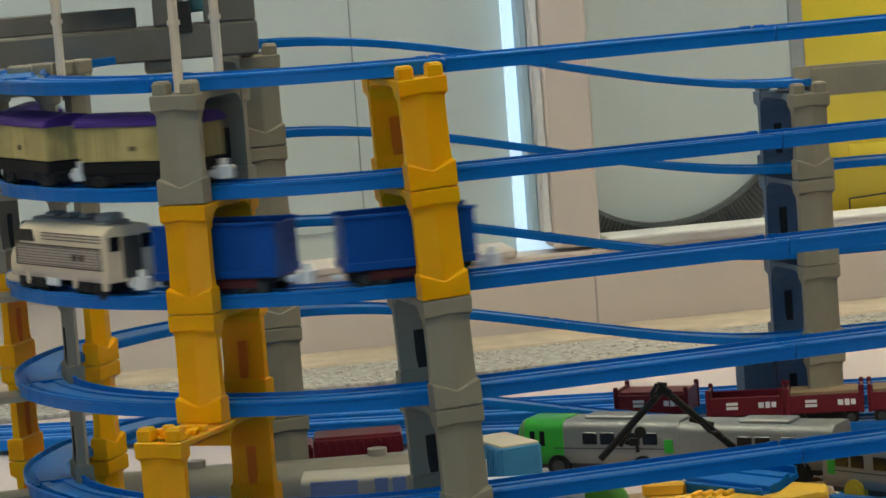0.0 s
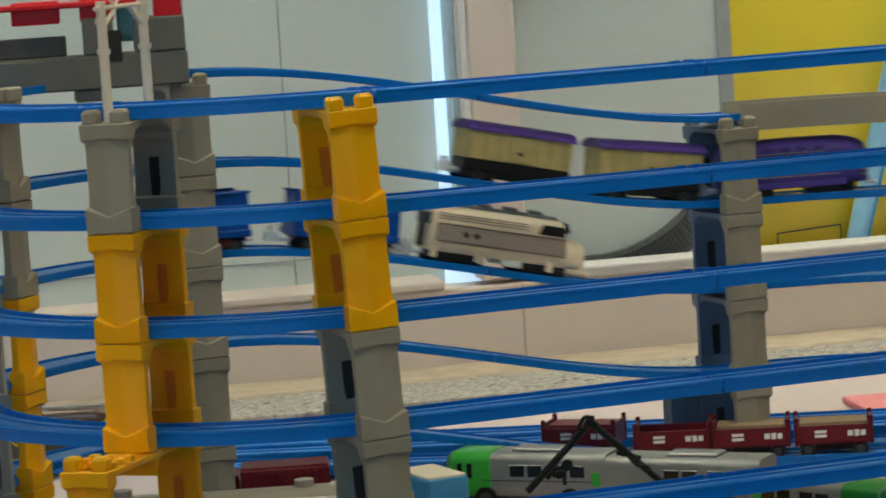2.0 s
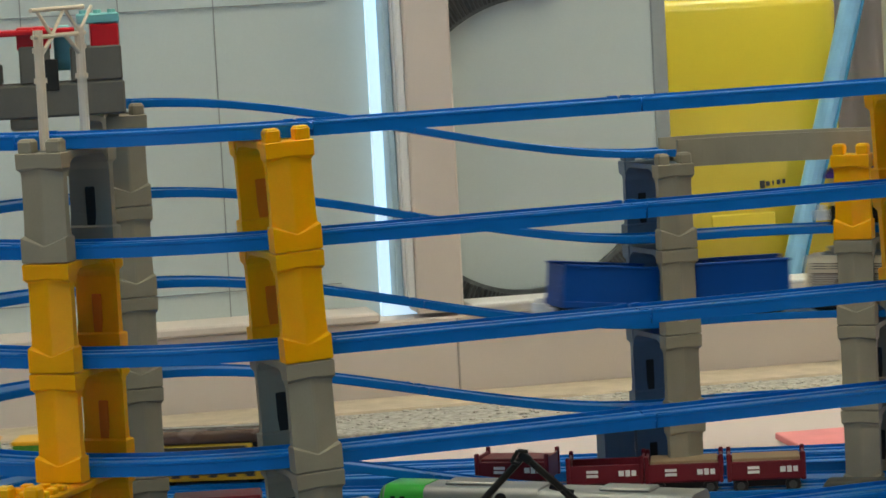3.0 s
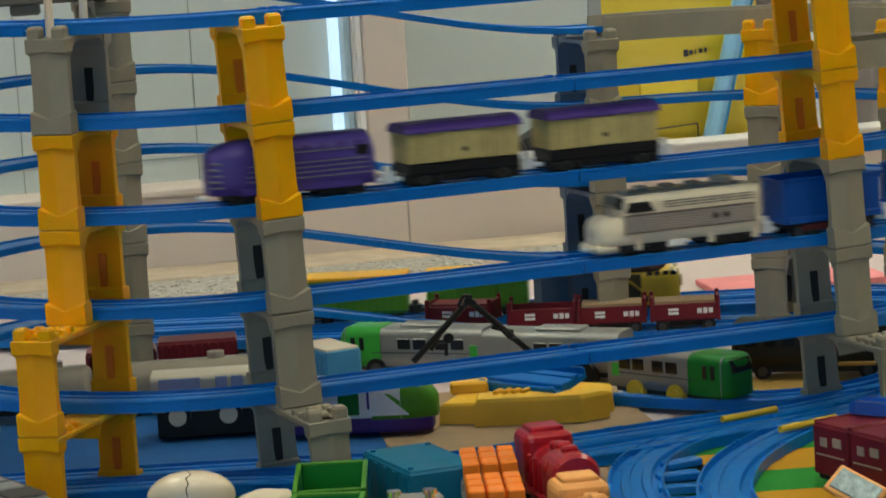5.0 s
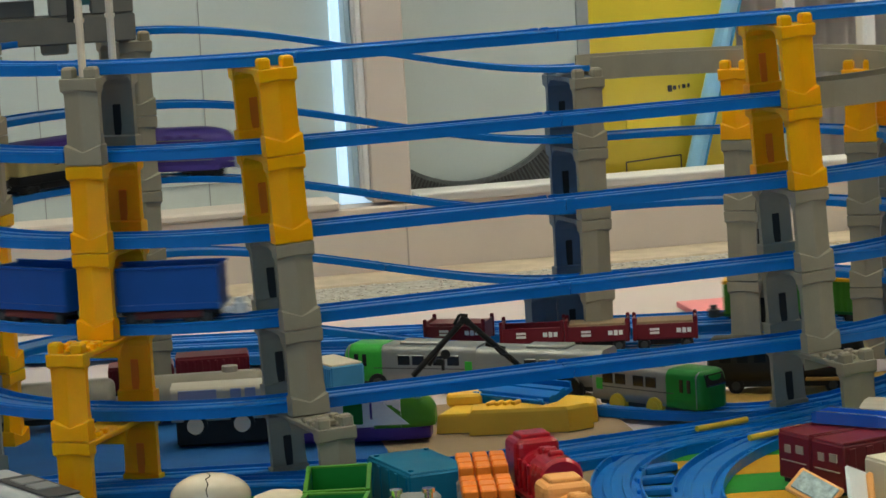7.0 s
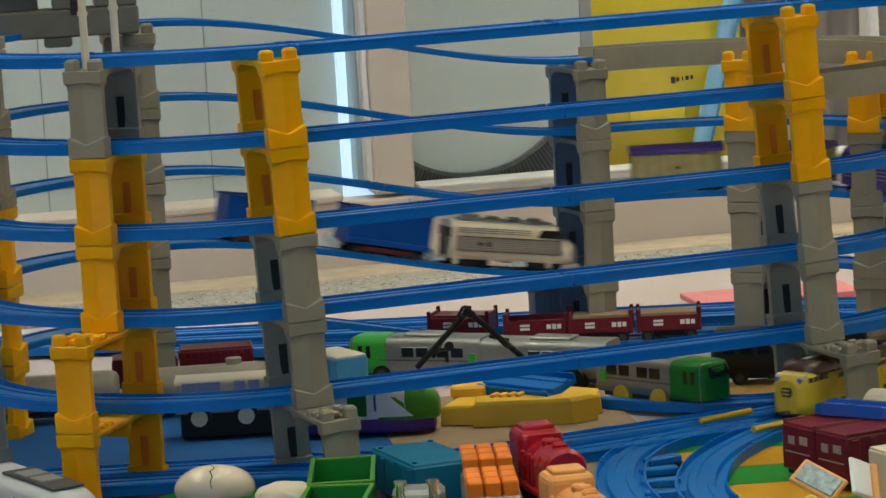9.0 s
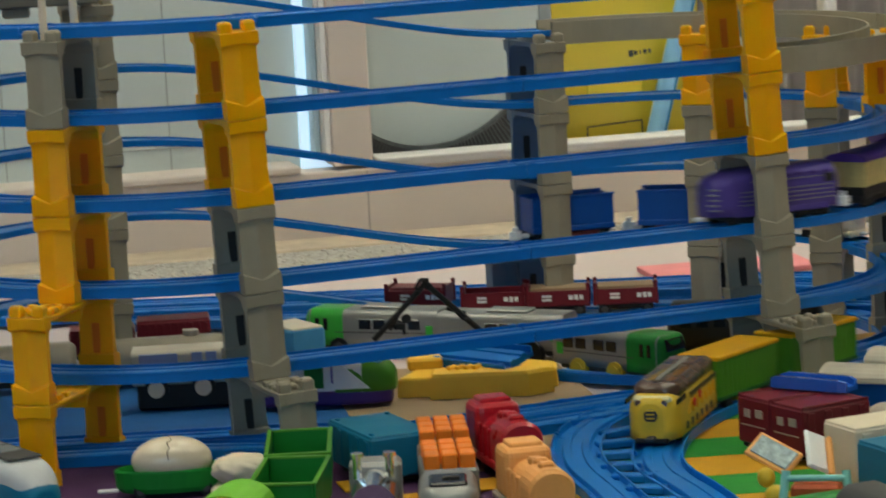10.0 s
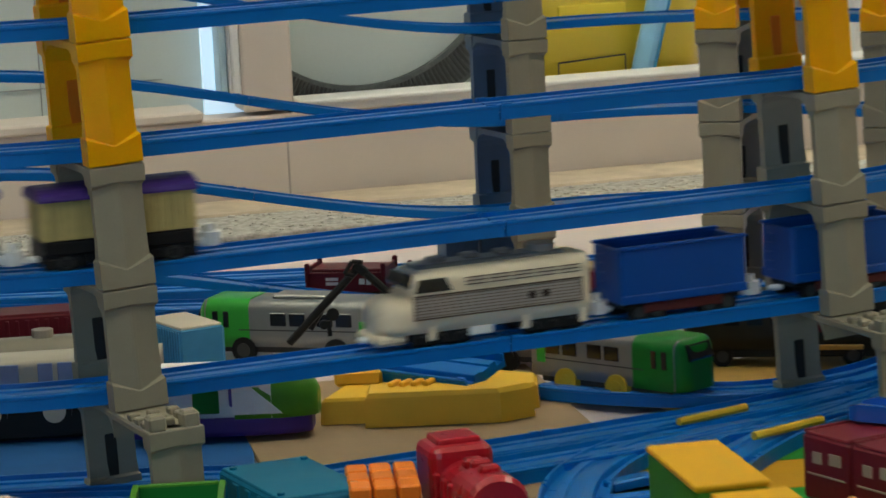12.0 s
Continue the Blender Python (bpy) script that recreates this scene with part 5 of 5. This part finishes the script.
part("rail_bar", rod((-0.028, -0.015, 0.030), (0.028, -0.015, 0.030), 0.003, seg=12), AQUA, cr)
part("seat", box((0, -0.012, 0.016), (0.044, 0.020, 0.018), 0.003), mat("terracotta_plastic", (0.48, 0.09, 0.03), 0.4), cr)
part("panel", box((-0.040, 0.030, 0.042), (0.050, 0.026, 0.004), 0.0015, rz=-34, rx=42, ry=18), PEACH, cr)
part("foil", box((-0.0395, 0.0285, 0.0438), (0.042, 0.019, 0.003), 0.0006, rz=-34, rx=42, ry=18), mat("iridescent_foil", (0.55, 0.66, 0.66), 0.18, metal=0.5, var=0.5, scale=180), cr)
part("wing", box((-0.002, 0.028, 0.044), (0.024, 0.040, 0.005), 0.002, rz=34, rx=48, ry=25), WHITE, cr)
part("wing_edge", box((0.010, 0.026, 0.040), (0.006, 0.042, 0.007), 0.002, rz=34, rx=48, ry=25), PEACH, cr)
part("knob", ball((-0.036, -0.004, 0.012), (0.010, 0.010, 0.010)), LEMON, cr)
part("knob", ball((-0.046, 0.016, 0.024), (0.008, 0.008, 0.009)), LEMON, cr)
gr = thing("toy_cover", "dark green arched plastic toy roof", "toy part", m=pose(0.262, 1.742, 0.0040, 0, 0, 24) @ Matrix.Diagonal((0.70, 0.80, 0.80, 1)))
part("arch", hull(0.105, 0.044, 0.0, 0.040, 0.45, nose=0.02, tail=0.015, nose_drop=0.3), GREEN, gr)
dk = thing("toy_engine", "dark grey toy engine with a bright nose plate", "toy train", m=pose(0.305, 1.665, 0.0040, 0, 0, -70))
part("body", hull(0.10, 0.040, 0.006, 0.046, 0.35, nose=0.02, nose_drop=0.3), DKGREY, dk)
part("plate", box((0.020, 0, 0.046), (0.030, 0.022, 0.003), 0.001), SILVER, dk)
wheels(dk, (0.030, -0.030), 0.007)
for x0, y0, x1, y1 in ((0.200, 2.216, 0.243, 2.245), (0.237, 2.168, 0.281, 2.201)):
    e = thing("yellow_stick", "thin yellow plastic bar lying on the rails", "toy part")
    part("bar", rod((x0, y0, 0.0155), (x1, y1, 0.0155), 0.0026, seg=8), LEMON, e)

# ---- on top: gantry and station ----
def gantry(m):
    e = thing("signal_gantry", "cream plastic toy catenary gantry over the top rail", "toy gantry", "gantries", m)
    for sy in (-1, 1):
        bm = rod((0, sy * 0.0285, 0.0), (0, sy * 0.0285, 0.072), 0.0030, seg=10)
        for z in (0.042, 0.060):
            cyl((0, sy * 0.0285, z), 0.0040, 0.003, "z", 10, bm=bm)
        part("post", bm, CREAM, e)
    bm = bmesh.new()
    for z in (0.068, 0.084):
        rod((0, -0.036, z), (0, 0.036, z), 0.0014, bm=bm)
    for k in range(4):
        y = -0.0285 + k * 0.019
        rod((0, y, 0.068 if k % 2 else 0.084), (0, y + 0.019, 0.084 if k % 2 else 0.068), 0.0011, bm=bm)
    rod((0, -0.0285, 0.055), (0, -0.008, 0.068), 0.0013, bm=bm)
    rod((0, 0.0285, 0.055), (0, 0.008, 0.068), 0.0013, bm=bm)
    part("truss", bm, CREAM, e)
    return e


bx, by = on_left(39)
gantry(SPIRAL @ pose(bx, by, 5 * H, 0, 0, -39))
bx, by = on_left(92)
gantry(SPIRAL @ pose(bx, by, 5 * H, 0, 0, -92))
st = thing("toy_station", "dark grey toy station with red and pale teal blocks on top", "toy building", m=pose(-0.30, 2.475, 0.336, 0, 0, 8))
part("platform", box((-0.05, 0.0, 0.012), (0.20, 0.044, 0.024), 0.0015), GREYD, st)
part("end_wall", box((0.031, 0.0, 0.0365), (0.036, 0.044, 0.0245), 0.0012), GREYD, st)
part("middle_wall", box((-0.012, 0.0, 0.0375), (0.022, 0.044, 0.0265), 0.0012), GREYD, st)
part("parapet", box((-0.085, 0.0, 0.0315), (0.10, 0.004, 0.0145), 0.001), GREYD, st)
# a dark plate stands in for a shaded opening
part("opening", box((-0.002, -0.0225, 0.030), (0.012, 0.002, 0.022), 0.0004), SLOT, st)
for x, w in ((0.038, 0.020), (-0.012, 0.024), (-0.055, 0.034)):
    part("red_block", box((x, 0, 0.056), (w, 0.040, 0.016), 0.001), RED, st)
part("red_awning", box((-0.03, -0.004, 0.0605), (0.10, 0.046, 0.004), 0.001), RED, st)
part("teal_block", box((0.034, 0, 0.0680), (0.030, 0.040, 0.007), 0.001), AQUA, st)
part("teal_post", box((0.008, 0.006, 0.048), (0.012, 0.014, 0.032), 0.001), AQUA, st)
bm = bmesh.new()
for k in range(3):
    cyl((0.024 + k * 0.010, -0.008, 0.0725), 0.003, 0.003, "z", 10, bm=bm)
part("studs", bm, AQUA, st)
for x in (-0.12, -0.02):
    part("stilt", box((x, 0.0, -0.004), (0.024, 0.024, 0.010), 0.002), GREY, st)
for k in range(4):
    bt = thing("viaduct_bracket", "small grey plastic bracket on the pier top", "toy part", "brackets", pose(-0.395 + k * 0.012, 2.33 + 0.01 * k, 5 * H + 0.002, 0, 0, 20 * k))
    part("plate", box((0, 0, 0.006), (0.016, 0.010, 0.010), 0.0012), GREY, bt)

# ---- what moves ----
PURPLE_S = [(0, 0.854), (1.6, 1.424), (2.0, 1.590), (2.4, 1.742), (5.0, 2.652), (5.5, 2.812), (6.0, 2.982), (8.4, 3.880), (9.0, 4.080), (10.0, 4.438), (11.0, 4.792), (11.4, 4.934), (12.0, 5.118)]
WHITE_S = [(0, 0.698), (2.0, 1.336), (2.4, 1.500), (3.0, 1.722), (4.8, 2.293), (5.5, 2.522), (6.0, 2.682), (6.5, 2.836), (8.5, 3.466), (9.0, 3.676), (9.6, 3.890), (10.0, 4.016), (11.0, 4.344), (12.0, 4.672)]
YELLOW_S = [(0, -0.056), (5.5, 0.999), (6.5, 1.194), (9.5, 1.861), (10.5, 2.049), (11.0, 2.154), (12.0, 2.333)]


def along(rows, t):
    """The way gone at t: straight between rows, evened out over half a second."""
    ts, ss = zip(*rows)
    ts = (ts[0] - 1, *ts, ts[-1] + 1)
    first, last = (ss[1] - ss[0]) / (ts[2] - ts[1]), (ss[-1] - ss[-2]) / (ts[-2] - ts[-3])
    ss = (ss[0] - first, *ss, ss[-1] + last)
    return sum(float(np.interp(t + d, ts, ss)) for d in (-0.2, -0.1, 0, 0.1, 0.2)) / 5


def spiral_pose(s, k, half=0.03):
    a, b = lap_point(s - half, k), lap_point(s + half, k)
    d = b - a
    c = (a + b) / 2
    yaw = math.degrees(math.atan2(d.y, d.x))
    pitch = -math.degrees(math.atan2(d.z, math.hypot(d.x, d.y)))
    return SPIRAL @ pose(c.x, c.y, c.z + 0.0058, 0, 0, yaw) @ pose(0, 0, 0, 0, pitch, 0)


RUN_S = [0.0]
for p, q in zip(run, run[1:]):
    RUN_S.append(RUN_S[-1] + (q - p).length)


def ground_point(s):
    x = float(np.interp(s, RUN_S, [p.x for p in run]))
    y = float(np.interp(s, RUN_S, [p.y for p in run]))
    if s < 0:
        x, y = x + s * 0.98, y - s * 0.1
    return Vector((x, y, 0.0040 + 0.0058))


def ground_pose(s, half=0.028):
    a, b = ground_point(s - half), ground_point(s + half)
    d = b - a
    c = (a + b) / 2
    return pose(c.x, c.y, c.z, 0, 0, math.degrees(math.atan2(d.y, d.x)))


home = pose(0, 0, 0)
purple = purple_loco(home)
car_a = box_car(home)
car_b = copy_thing(car_a, home)
white = white_loco(home)
gon_a = gondola(home)
gon_b = copy_thing(gon_a, home)
yellow = yellow_loco(home)
van_a = green_van(home)
van_b = copy_thing(van_a, home)
TIMES = [i / 10 for i in range(121)]


def motions():
    for ob, back in ((purple, 0.0), (car_a, 0.126), (car_b, 0.235)):
        walk(ob, [(t, spiral_pose(along(PURPLE_S, t) - back, 4)) for t in TIMES])
    for ob, back in ((white, 0.0), (gon_a, 0.126), (gon_b, 0.239)):
        walk(ob, [(t, spiral_pose(along(WHITE_S, t) - back, 3)) for t in TIMES])
    for ob, back in ((yellow, 0.0), (van_a, 0.118), (van_b, 0.228)):
        walk(ob, [(t, ground_pose(along(YELLOW_S, t) - back)) for t in TIMES])


motions()
